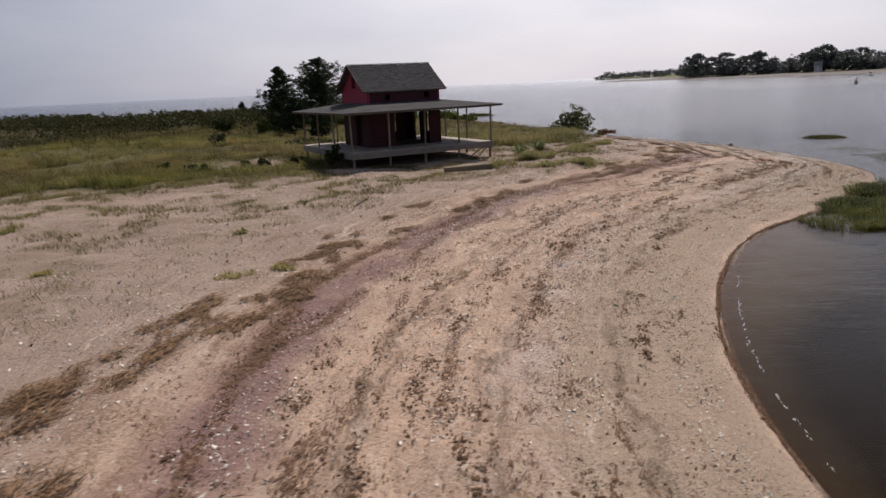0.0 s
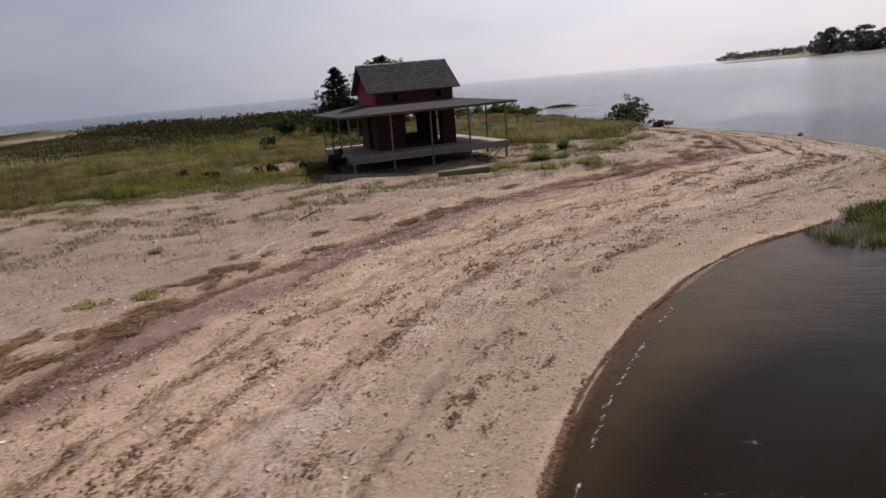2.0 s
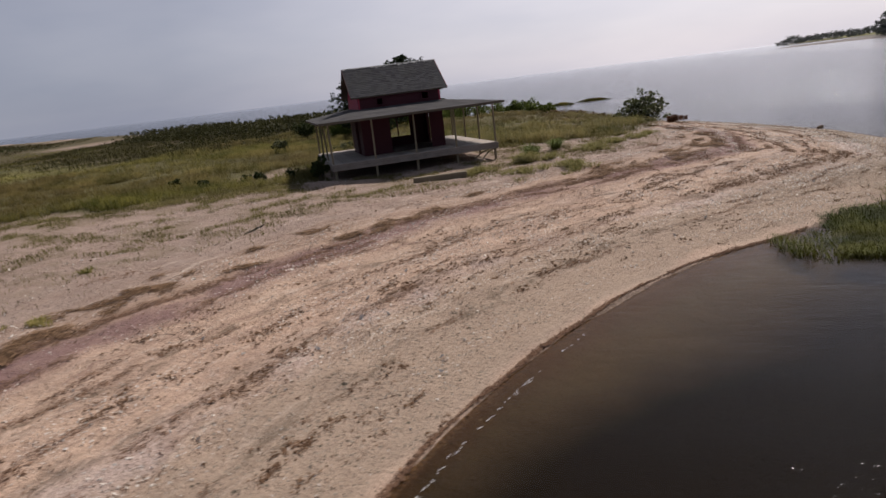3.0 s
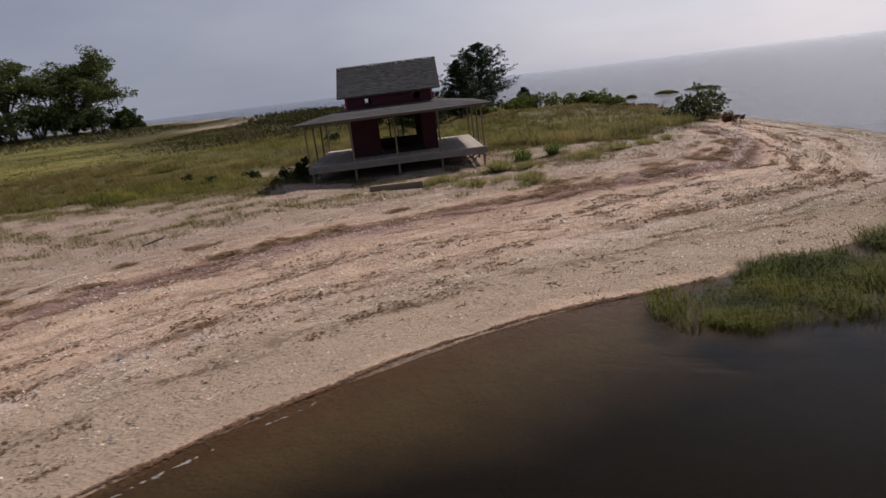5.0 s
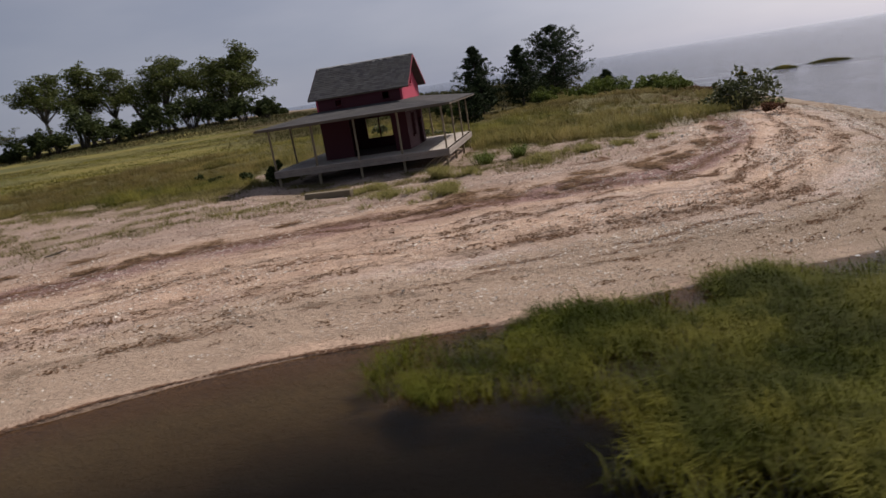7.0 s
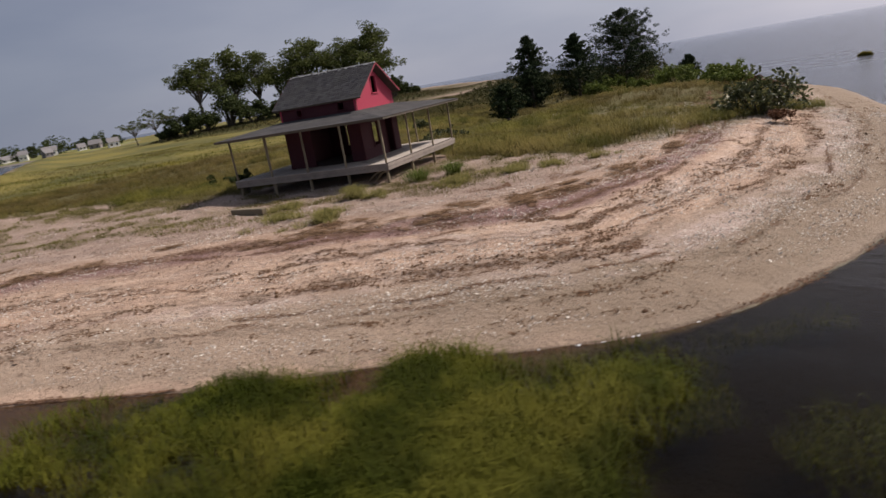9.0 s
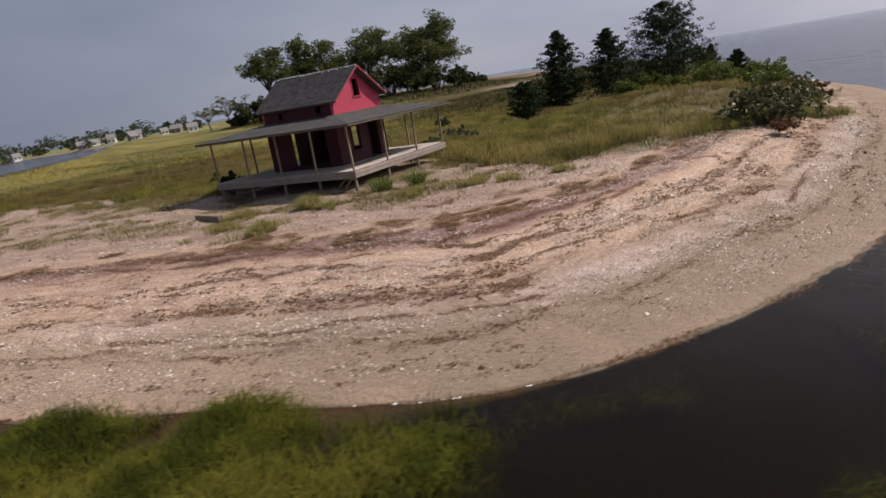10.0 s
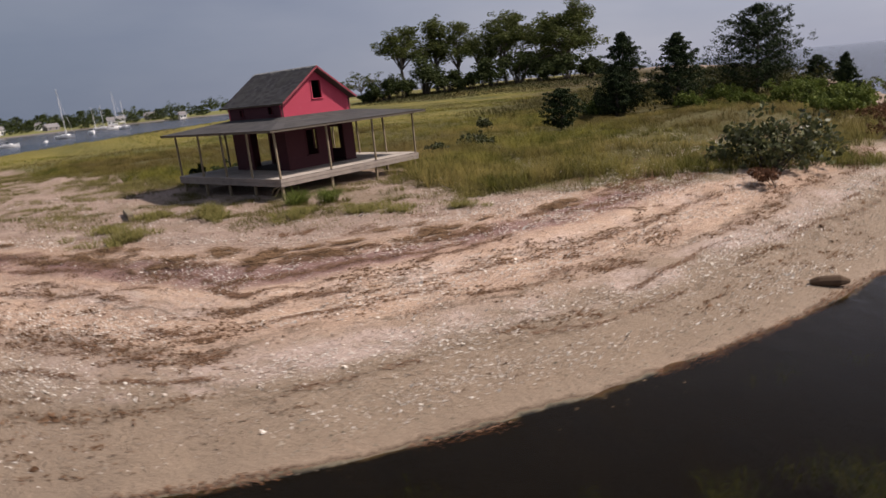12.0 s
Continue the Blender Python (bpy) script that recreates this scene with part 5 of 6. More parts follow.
# ---- the beach's litter: drift, shells, pebbles ----
SHORE_NEAR = chaikin(SHORE, 1)


def litter_density(x, y):
    d, _ = signed_distance(x, y, SHORE_NEAR)
    fine = np.clip(0.4 + 1.2 * wobble(x, y, 0.35, 34.0), 0, 1)
    p = 0.30 * (1 - ease(y, 30, 40)) * ease(d, 2.5, 4.0) * (1 - ease(d, 8.5, 10.5)) * np.clip(1.6 * wobble(x, y, 0.9, 29.0) - 0.2, 0, 1)
    p += 0.13 * ease(d, 0.3, 1.0) * (1 - ease(d, 16, 26)) * fine
    return np.clip(p, 0, 1)


def shore_way(x, y):
    """The direction along the shore at a place."""
    d0, _ = signed_distance(x, y, SHORE_NEAR)
    dx, _ = signed_distance(x + 0.2, y, SHORE_NEAR)
    dy, _ = signed_distance(x, y + 0.2, SHORE_NEAR)
    return np.arctan2(dy - d0, dx - d0) + math.pi / 2


def flakes(name, x, y, length, width, material, seed, lift=0.012, tilt=0.35, along=None):
    """Small bent flat pieces lying on the ground: two triangles each side of a crease."""
    r = np.random.RandomState(seed)
    n = len(x)
    z = ground_z(x, y) + r.uniform(0.2, 1.0, n) * lift
    a = r.uniform(0, 2 * math.pi, n) if along is None else along + r.normal(0, 0.45, n)
    L, W = length * r.lognormal(0, 0.5, n), width * r.lognormal(0, 0.45, n)
    cx, cy = np.cos(a) * L / 2, np.sin(a) * L / 2
    qx, qy = -np.sin(a) * W / 2, np.cos(a) * W / 2
    up = W * tilt * r.uniform(-1, 1, n)
    v = np.empty((n, 4, 3))
    v[:, 0] = np.stack([x - cx, y - cy, z - 0.006], 1)
    v[:, 1] = np.stack([x + qx, y + qy, z + 0.006 + np.abs(up)], 1)
    v[:, 2] = np.stack([x + cx, y + cy, z - 0.004 + up * 0.5], 1)
    v[:, 3] = np.stack([x - qx, y - qy, z + 0.004 + np.abs(up) * 0.3], 1)
    k = (np.arange(n) * 4)[:, None]
    return array_mesh(name, v.reshape(-1, 3), np.concatenate([k + np.array([[0, 3, 1]]), k + np.array([[1, 3, 2]])], 0), material)


def stones(name, x, y, size, material, seed, flat=0.55, sink=0.25):
    """Small rounded stones: eight-sided lumps pressed into the sand."""
    r = np.random.RandomState(seed)
    n = len(x)
    z = ground_z(x, y)
    s = size * r.lognormal(0, 0.4, n)
    base = np.array([(1, 0, 0), (0.3, 0.9, 0.1), (-0.8, 0.5, 0), (-0.7, -0.6, 0.1), (0.35, -0.9, 0), (0.1, 0.05, 1.0)])
    a = r.uniform(0, 2 * math.pi, n)
    ca, sa = np.cos(a)[:, None], np.sin(a)[:, None]
    b = base[None] * r.uniform(0.7, 1.25, (n, 6, 3))
    v = np.empty((n, 6, 3))
    v[:, :, 0] = x[:, None] + (b[:, :, 0] * ca - b[:, :, 1] * sa) * s[:, None]
    v[:, :, 1] = y[:, None] + (b[:, :, 0] * sa + b[:, :, 1] * ca) * s[:, None]
    v[:, :, 2] = z[:, None] + (b[:, :, 2] * flat - sink * flat) * s[:, None]
    k = (np.arange(n) * 6)[:, None]
    f = np.concatenate([k + np.array([[i, (i + 1) % 5, 5]]) for i in range(5)], 0)
    return array_mesh(name, v.reshape(-1, 3), f, material)


# places by the way along the shore and the distance from the water
SHORE_RUN = SHORE_FINE[:110][SHORE_FINE[:110, 1] > -12]
SHORE_RUN = SHORE_RUN[: int(np.argmax(SHORE_RUN[:, 1] > 80))]
run_len = np.concatenate([[0], np.cumsum(np.hypot(*np.diff(SHORE_RUN, axis=0).T))])
RUN_S = np.arange(0, run_len[-1], 0.25)
RUN_P = np.stack([np.interp(RUN_S, run_len, SHORE_RUN[:, k]) for k in (0, 1)], 1)
RUN_T = np.gradient(RUN_P, axis=0)
RUN_T = np.stack([np.convolve(np.pad(RUN_T[:, k], 12, "edge"), np.ones(25) / 25, "valid") for k in (0, 1)], 1)
RUN_T /= np.linalg.norm(RUN_T, axis=1)[:, None]


def along_shore(s, d):
    """Places d metres up the beach at s metres along the water's edge, and the direction along the shore there."""
    p = [np.interp(s, RUN_S, RUN_P[:, k]) for k in (0, 1)]
    t = [np.interp(s, RUN_S, RUN_T[:, k]) for k in (0, 1)]
    return p[0] - t[1] * d, p[1] + t[0] * d, np.arctan2(t[1], t[0])


def uneven(s, size, seed):
    """Smooth random values between -1 and 1 along a line."""
    table = np.random.RandomState(seed).uniform(-1, 1, 512)
    a = s / size
    i = np.floor(a).astype(int)
    f = a - i
    f = f * f * (3 - 2 * f)
    return table[i % 512] * (1 - f) + table[(i + 1) % 512] * f


def drift_line(d0, per_metre, spread, wander, cover, seed, y0=-10.0, y1=72.0, size=1.8):
    """Places strewn along a broken, wandering line at about d0 metres from the water."""
    r = np.random.RandomState(seed)
    s = r.uniform(0, RUN_S[-1], int(per_metre * RUN_S[-1]))
    mid = d0 + wander * uneven(s, 5.0, seed + 1) + 0.35 * wander * uneven(s, 1.3, seed + 2)
    load = uneven(s, size, seed + 3) + 0.5 * uneven(s, size * 0.3, seed + 4)
    keep = r.uniform(-0.35, 0.35, len(s)) + load < 2.4 * cover - 1.2
    s, mid, load = s[keep], mid[keep], load[keep]
    x, y, way = along_shore(s, mid + r.normal(0, 1, len(s)) * spread * np.clip(0.75 - 0.5 * load, 0.3, 1.4))
    near = (y > y0) & (y < y1)
    return x[near], y[near], way[near]


def gather(*lines):
    return [np.concatenate(part_) for part_ in zip(*lines)]


x, y = scatter(900000, -14, 26, 2, 72, litter_density, 41)
cut = len(x) * 3 // 5
way = shore_way(x, y)
lx, ly, lw = gather(drift_line(2.3, 80, 0.07, 0.4, 0.45, 410), drift_line(4.4, 130, 0.13, 0.55, 0.45, 411), drift_line(5.6, 120, 0.08, 0.5, 0.35, 412), drift_line(6.6, 130, 0.09, 0.5, 0.5, 413), drift_line(7.6, 160, 0.08, 0.5, 0.42, 414),
                    drift_line(8.5, 200, 0.12, 0.4, 0.5, 415), drift_line(9.3, 380, 0.14, 0.4, 0.6, 416), drift_line(3.3, 120, 0.06, 0.4, 0.4, 417, 28), drift_line(12.4, 160, 0.2, 0.9, 0.35, 418))
tagged(new("drift_straw", flakes("drift_straw", np.append(x[:cut], lx), np.append(y[:cut], ly), 0.12, 0.014, M_WRACK, 42, 0.03, 0.35, np.append(way[:cut], lw))), "brown drift lines of dead grass stalks", "drift", kind="stuff")
tagged(new("drift_weed", flakes("drift_weed", x[cut:], y[cut:], 0.07, 0.026, M_WRACK, 43, 0.02, 0.8, way[cut:])), "dark dried seaweed scraps along the drift lines", "seaweed", kind="stuff")


def shell_density(x, y):
    d, _ = signed_distance(x, y, SHORE_NEAR)
    band = ease(d, 0.3, 1.5) * (1 - 0.8 * ease(d, 9.0, 14.0)) * (1 - ease(d, 18, 26))
    return band * (0.55 + 0.45 * ease(y, 22, 34)) * np.clip(0.30 + 0.6 * wobble(x, y, 1.6, 36.0) + 0.5 * np.sin(d * 2.4 + 1.2 * wobble(x, y, 3.0, 37.0)), 0.04, 1)


x, y = scatter(400000, -12, 26, 3, 66, shell_density, 44)
tagged(new("shells", flakes("shells", x, y, 0.040, 0.030, M_SHELL, 45, 0.012, 0.9)), "bleached shell fragments strewn on the sand", "shells", kind="stuff")


def pebble_density(x, y):
    d, _ = signed_distance(x, y, SHORE_NEAR)
    low = 0.35 * (d > 0.15) * (d < 3.5) + np.exp(-((d - 1.5) / 1.2) ** 2) + 0.5 * (1 - ease(y, 26, 33)) * np.exp(-((d + 0.05) / 0.16) ** 2) + 0.15 * (d > 0.2) * (d < 9)
    return np.clip(low * (0.35 + 0.6 * wobble(x, y, 1.1, 38.0)), 0, 1) * (d > -0.8)


x, y = scatter(430000, -8, 26, 3, 62, pebble_density, 46)
tagged(new("pebbles", stones("pebbles", x, y, 0.017, M_PEBBLE, 47)), "small brown and grey pebbles near the water", "pebbles", kind="stuff")


def strewn(x, y, way, n, length, width, seed):
    """Each place becomes n, scattered along and across the shore."""
    r = np.random.RandomState(seed)
    way, x, y = np.repeat(way, n), np.repeat(x, n), np.repeat(y, n)
    l, w = r.normal(0, length, len(x)), r.normal(0, width, len(x))
    return x + np.cos(way) * l - np.sin(way) * w, y + np.sin(way) * l + np.cos(way) * w, way


# clots of dried seaweed: small dark lumps in their own scraps
M_KELP = leafy("dark_seaweed", (0.070, 0.038, 0.022), (0.185, 0.108, 0.064), None, 0.85, 0.0)
cx, cy, cw = gather(drift_line(2.3, 5, 0.10, 0.4, 0.4, 420), drift_line(4.4, 9, 0.20, 0.55, 0.45, 421), drift_line(4.9, 6, 0.3, 0.5, 0.5, 422, 28), drift_line(5.6, 6, 0.2, 0.5, 0.4, 423), drift_line(6.6, 5, 0.16, 0.5, 0.5, 424), drift_line(7.5, 4, 0.16, 0.5, 0.42, 425),
                    drift_line(8.6, 5, 0.22, 0.4, 0.42, 426), drift_line(1.5, 4, 0.5, 0.4, 0.4, 427), drift_line(3.3, 5, 0.4, 0.4, 0.5, 428, -10, 28))
x, y, way = strewn(cx, cy, cw, 14, 0.16, 0.05, 50)
tagged(new("seaweed_clots", flakes("seaweed_clots", x, y, 0.065, 0.026, M_KELP, 49, 0.025, 0.8, way)), "dark clots of dried seaweed on the sand", "seaweed", kind="stuff")
x, y, way = strewn(cx, cy, cw, 3, 0.22, 0.10, 55)
tagged(new("seaweed_lumps", stones("seaweed_lumps", x, y, 0.028, M_KELP, 56, 0.8, 0.05)), "small dark lumps of dried seaweed", "seaweed", kind="stuff")

# the dark line of scraps at the water's edge
x, y, way = gather(drift_line(0.08, 260, 0.035, 0.06, 0.75, 430, -10, 27), drift_line(-0.05, 130, 0.07, 0.12, 0.55, 432, 36, 60))
tagged(new("edge_scraps", flakes("edge_scraps", x, y, 0.06, 0.022, M_WRACK, 433, 0.03, 0.8, way)), "dark wet line of scraps along the water's edge", "seaweed", kind="stuff")

# thick mats of stranded straw
cx, cy, cw = gather(drift_line(9.7, 10, 0.22, 0.5, 0.42, 440, -10, 27, 1.5), drift_line(10.5, 11, 0.16, 0.8, 0.36, 441, -10, 30, 1.3), drift_line(11.4, 9, 0.14, 1.0, 0.30, 442, -10, 24, 1.1),
                    drift_line(9.6, 5, 0.30, 0.4, 0.36, 443, 26, 70, 1.6), drift_line(10.4, 5, 0.25, 0.5, 0.36, 444, 28, 66, 1.2))
x, y, way = strewn(cx, cy, cw + np.random.RandomState(51).normal(0, 0.25, len(cw)), 80, 0.22, 0.09, 53)
M_STRAW = leafy("stranded_straw", (0.050, 0.029, 0.016), (0.28, 0.172, 0.10), None, 0.9, 0.0)
tagged(new("straw_mats", flakes("straw_mats", x, y, 0.18, 0.018, M_STRAW, 54, 0.07, 0.35, way)), "thick brown mats of stranded straw on the upper beach", "drift", kind="stuff")


# a thin line of foam where a small wave turns over
M_FOAM = plain("white_foam", (0.78, 0.78, 0.76), 0.6, 0.1, 20.0)


def foam_line(pts, label, gaps=0.30, size=1.0, height=0.0):
    r = np.random.RandomState(58)
    b = Build()
    for (ax, ay), (bx, by) in zip(pts, pts[1:]):
        steps = int(math.hypot(bx - ax, by - ay) / 0.05)
        for k in range(steps):
            if r.rand() < gaps:
                continue
            t = (k + r.rand()) / steps
            cx, cy = ax + (bx - ax) * t + r.normal(0, 0.025), ay + (by - ay) * t + r.normal(0, 0.025)
            a = math.atan2(by - ay, bx - ax) + r.normal(0, 0.25)
            l, w = size * r.uniform(0.03, 0.16), r.uniform(0.003, 0.012) * (1 + 2 * (size < 0.6))
            ca, sa = math.cos(a), math.sin(a)
            q = [(-l, 0), (-l * 0.4, w), (l * 0.5, w * 0.8), (l, 0), (l * 0.4, -w), (-l * 0.5, -w * 0.7)]
            base = [Vector((cx + u * ca - v * sa, cy + u * sa + v * ca, WATER + height + 0.004)) for u, v in q]
            b.add(base + [Vector((cx, cy, WATER + height + 0.016))], [(i, (i + 1) % 6, 6) for i in range(6)])
    tagged(new("foam", b.mesh("foam", False)), label, "foam", kind="stuff").data.materials.append(M_FOAM)


edge_line = [tuple(p) for p in SHORE_FINE if 31.0 < p[1] < 44.0 and p[0] > 15]
foam_line(edge_line, "pale scum and foam at the edge of the dark water", 0.88, 0.5, 0.0)
foam_line([(5.5, 8.0), (5.85, 10.9), (6.5, 13.6), (7.5, 16.6), (8.3, 18.4)], "thin white foam line on the shallow water", 0.74, 0.62)

for k, (ax, ay, bx, by) in enumerate(((-34, 124, -2, 121.5), (-30, 131, 4, 128), (2, 118, 14, 114), (-20, 112, 6, 108))):
    foam_line([(ax + (bx - ax) * q / 4, ay + (by - ay) * q / 4 + 0.5 * math.sin(q * 2 + k)) for q in range(5)], "thin line of surf over the bar", 0.35, 2.6)

# the log on the shore, the beam before the porch, the driftwood branch
def driftwood(name, pts, radii, label, category, sides=9):
    b = Build().tube(pts, radii, sides)
    ob = tagged(new(name, b.mesh(name)), label, category)
    ob.data.materials.append(M_LOG)
    return ob


M_LOG = wood("dark_wet_log", (0.035, 0.022, 0.015), (0.12, 0.075, 0.045), (3, 20, 20))
lz = near_z(22.0, 52.4)
driftwood("log", [(21.78, 52.2, lz + 0.09), (21.86, 52.35, lz + 0.11), (22.1, 52.75, lz + 0.12), (22.2, 52.95, lz + 0.09)], [0.08, 0.13, 0.14, 0.06], "dark stubby log stranded at the edge of the water", "log")
bz = near_z(0.8, 35.2)
beam_ob = tagged(new("timber_beam", Build().box((-1.3, -0.14, -0.1), (1.3, 0.14, 0.30), 0.03).mesh("timber_beam")), "weathered timber beam lying on the sand before the porch", "beam")
beam_ob.data.materials.append(M_POST)
beam_ob.matrix_basis = pose(0.95, 35.05, bz - 0.02, 2, -1.5, 10)
sz = near_z(-3.5, 25.2)
branch = tagged(new("driftwood_branch"), "grey forked driftwood branch lying on the sand", "driftwood")
branch.matrix_basis = pose(-3.5, 25.2, sz, 0, 0, 65) @ Matrix.Scale(0.75, 4)
part("stem", Build().tube([(-0.6, 0, 0.03), (0, 0.05, 0.08), (0.5, -0.05, 0.22)], [0.03, 0.045, 0.015], 6), M_BARK, branch)
for k in range(4):
    part("twig", Build().tube([(-0.3 + 0.2 * k, 0.02, 0.07), (-0.2 + 0.24 * k, 0.2 * (-1) ** k, 0.18 + 0.05 * k)], [0.02, 0.006], 5), M_BARK, branch)
# loose broken bracing under the east corner of the deck
for k, (a, b, c) in enumerate(((8.0, 8.9, 0.10), (8.5, 9.2, -0.05))):
    part("brace", Build().tube([(a, 0.25 + c, 1.95), ((a + b) / 2, 0.2, 2.28), (b, 0.22, 2.42)], [0.035, 0.035, 0.035], 6), M_POST, house)

# ---- far shores ----
def far_land(name, outline, rise, cell, label, category, ground=None):
    """A low distant shore that rises out of the water."""
    poly = chaikin(np.array(outline, float), 2)
    lo, hi = poly.min(0) - 30, poly.max(0) + 30
    ax, ay = np.arange(lo[0], hi[0], cell), np.arange(lo[1], hi[1], cell)
    X, Y = np.meshgrid(ax, ay)
    fx, fy = X.ravel(), Y.ravel()
    d, s = signed_distance(fx, fy, poly)
    z = np.interp(d, (-30, -4, 0, 5, 12, 80), (-2.5, -0.4, WATER, 1.1, 1.6, rise)) + 0.25 * wobble(fx, fy, 14.0, 51.0) * ease(d, 2, 20)
    m, n = len(ax), len(ay)
    i, j = np.meshgrid(np.arange(m - 1), np.arange(n - 1))
    q = (j * m + i).ravel()
    me = array_mesh(name, np.stack([fx, fy, z], 1), np.stack([q, q + 1, q + m + 1, q + m], 1), ground or M_FARLAND, True)
    tagged(new(name, me), label, category, kind="structure")
    return poly


def far_z(poly, x, y, rise):
    d, _ = signed_distance(np.array([float(x)]), np.array([float(y)]), poly)
    return float(np.interp(d[0], (-30, -4, 0, 5, 12, 80), (-2.5, -0.4, WATER, 1.1, 1.6, rise)))


def far_land_material(name, a, b, gain):
    n = Nodes(name, 0.9, 0.2)
    co = n.coord()
    z = n.node("ShaderNodeSeparateXYZ", Vector=co).outputs[2]
    f = n.noise(n.mapped(co, (0.03, 0.03, 0.1)), 1.0, 5, 0.6)
    green = n.mix(f, (0.12 * gain, 0.13 * gain, 0.045 * gain), (0.24 * gain, 0.225 * gain, 0.075 * gain))
    rock = n.mix(f, (0.09, 0.08, 0.075), (0.24, 0.21, 0.19))
    return n.finish(n.mix(n.step(z, a, b), rock, green))


M_FARLAND = far_land_material("far_shore", 1.0, 1.5, 1.0)
M_HEADLAND = far_land_material("stony_headland", 2.0, 3.0, 0.5)
# distance haze is mixed into this leaf colour as a pale grey
M_FARLEAF = leafy("haze_tinted_far_leaves", (0.085, 0.095, 0.088), (0.16, 0.17, 0.155), None, 0.7, 0.2)
M_WHITE = plain("white_house_paint", (0.72, 0.72, 0.70), 0.6, 0.08)
M_GREYWALL = plain("grey_house_shingle", (0.22, 0.20, 0.20), 0.8, 0.15)
M_FARROOF = plain("grey_house_roof", (0.20, 0.19, 0.19), 0.8, 0.15)
M_GLASS = plain("dark_window_glass", (0.05, 0.06, 0.07), 0.15, 0.1, 2.0, 0.5)


def polar(ox, oy, az, dist):
    return ox + dist * math.sin(radians(az)), oy + dist * math.cos(radians(az))


def far_house(x, y, z, w, d, h, turn, wall_mat, label, group):
    ob = tagged(new("far_cottage"), label, "house", group)
    ob.matrix_basis = pose(x, y, z, 0, 0, turn)
    wall = part("wall", Build().box((-w / 2, -d / 2, -0.5), (w / 2, d / 2, h), 0.05), wall_mat, ob)
    top = h + d * 0.42
    r = Build()
    e = 0.4
    v = [(-w / 2 - e, -d / 2 - e, h - 0.15), (w / 2 + e, -d / 2 - e, h - 0.15), (w / 2 + e, 0, top), (-w / 2 - e, 0, top), (w / 2 + e, d / 2 + e, h - 0.15), (-w / 2 - e, d / 2 + e, h - 0.15)]
    r.add([Vector(p) for p in v], [(0, 1, 2, 3), (3, 2, 4, 5), (0, 3, 5), (1, 4, 2), (0, 5, 4, 1)])
    part("roof", r, M_FARROOF, ob)
    k = max(2, int(w / 3))
    for side in (-1, 1):
        for i in range(k):
            u = -w / 2 + w * (i + 0.5) / k
            for zz in ((h * 0.3,) if h < 4.5 else (h * 0.18, h * 0.62)):
                part("window", Build().box((u - 0.5, side * d / 2 - 0.04, zz), (u + 0.5, side * d / 2 + 0.04, zz + 1.3)), M_GLASS, ob)
    for i in (-1, 1):
        part("window", Build().box((i * w / 2 - 0.04, -0.5, h * 0.5), (i * w / 2 + 0.04, 0.5, h * 0.5 + 1.3)), M_GLASS, ob)
    return ob


def far_tree(x, y, z, h, w, seed, label, group, mat=None):
    r = random.Random(seed)
    ob = tagged(new("far_tree"), label, "tree", group)
    ob.matrix_basis = pose(x, y, z)
    part("trunk", Build().tube([(0, 0, -0.5), (0.02 * h, 0, 0.35 * h), (0, 0.02 * h, 0.7 * h)], [0.03 * h, 0.022 * h, 0.008 * h], 6), M_BARK, ob)
    centers = []
    for _ in range(100):
        a, t = r.uniform(0, 2 * math.pi), r.random()
        q = math.sqrt(r.random()) * w / 2 * math.sin(math.pi * (0.22 + 0.68 * t)) * r.uniform(0.7, 1.15)
        centers.append((math.cos(a) * q, math.sin(a) * q, h * (0.06 + 0.9 * t)))
    v, f = leaves(centers, 0.1 * h, 18, 0.06 * h, seed, 0.8, 1.4, (1, 1, 0.7))
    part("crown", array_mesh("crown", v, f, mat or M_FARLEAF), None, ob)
    return ob


def woods(name, poly, spots, seed, label, size, mat=None):
    r = random.Random(seed)
    centers, radii = [], []
    for x, y, top in spots:
        z = far_z(poly, x, y, 5.0)
        for _ in range(10):
            centers.append((x + r.gauss(0, size), y + r.gauss(0, size), z + top * r.uniform(0.15, 1.0)))
            radii.append(top * 0.2)
    v, f = leaves(centers, radii, 16, size * 0.28, seed, 0.8, 1.4)
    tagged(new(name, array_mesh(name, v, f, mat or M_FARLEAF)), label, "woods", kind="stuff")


# the wooded headland across the water
head = [polar(0, 0, a, d) for a, d in ((11.8, 835), (13.5, 800), (16.5, 745), (19, 700), (22.5, 640), (26, 595), (29, 562), (32, 535), (38, 500), (46, 480), (46, 700), (38, 760), (30, 800), (24, 860), (19, 900), (17.5, 840), (14, 850))]
HEAD = far_land("headland", head, 4.0, 7.0, "low wooded headland with a stony shore", "land", M_HEADLAND)
for k, (az, el, d, w) in enumerate(((19.3, 1.25, 735, 17), (19.9, 1.45, 730, 19), (20.9, 1.15, 720, 17), (21.9, 1.42, 705, 18), (22.5, 0.95, 690, 15), (23.2, 1.08, 685, 17), (24.2, 1.4, 672, 17), (25.2, 0.8, 660, 15), (26.2, 0.75, 650, 15),
                                    (27.2, 1.05, 640, 17), (27.9, 1.35, 632, 20), (28.5, 1.55, 628, 17), (29.3, 1.05, 625, 16), (30.0, 1.1, 615, 17), (30.8, 1.2, 610, 18), (31.9, 0.85, 640, 18), (32.9, 1.1, 600, 18), (33.8, 1.2, 590, 18), (35, 1.2, 590, 20))):
    tx, ty = polar(0, 0, az, d)
    gz = far_z(HEAD, tx, ty, 4.0)
    far_tree(tx, ty, gz, 6.2 + d * math.tan(radians(el)) - gz, w * 1.35, 300 + k, "rounded dark tree on the far headland", "trees on the headland")
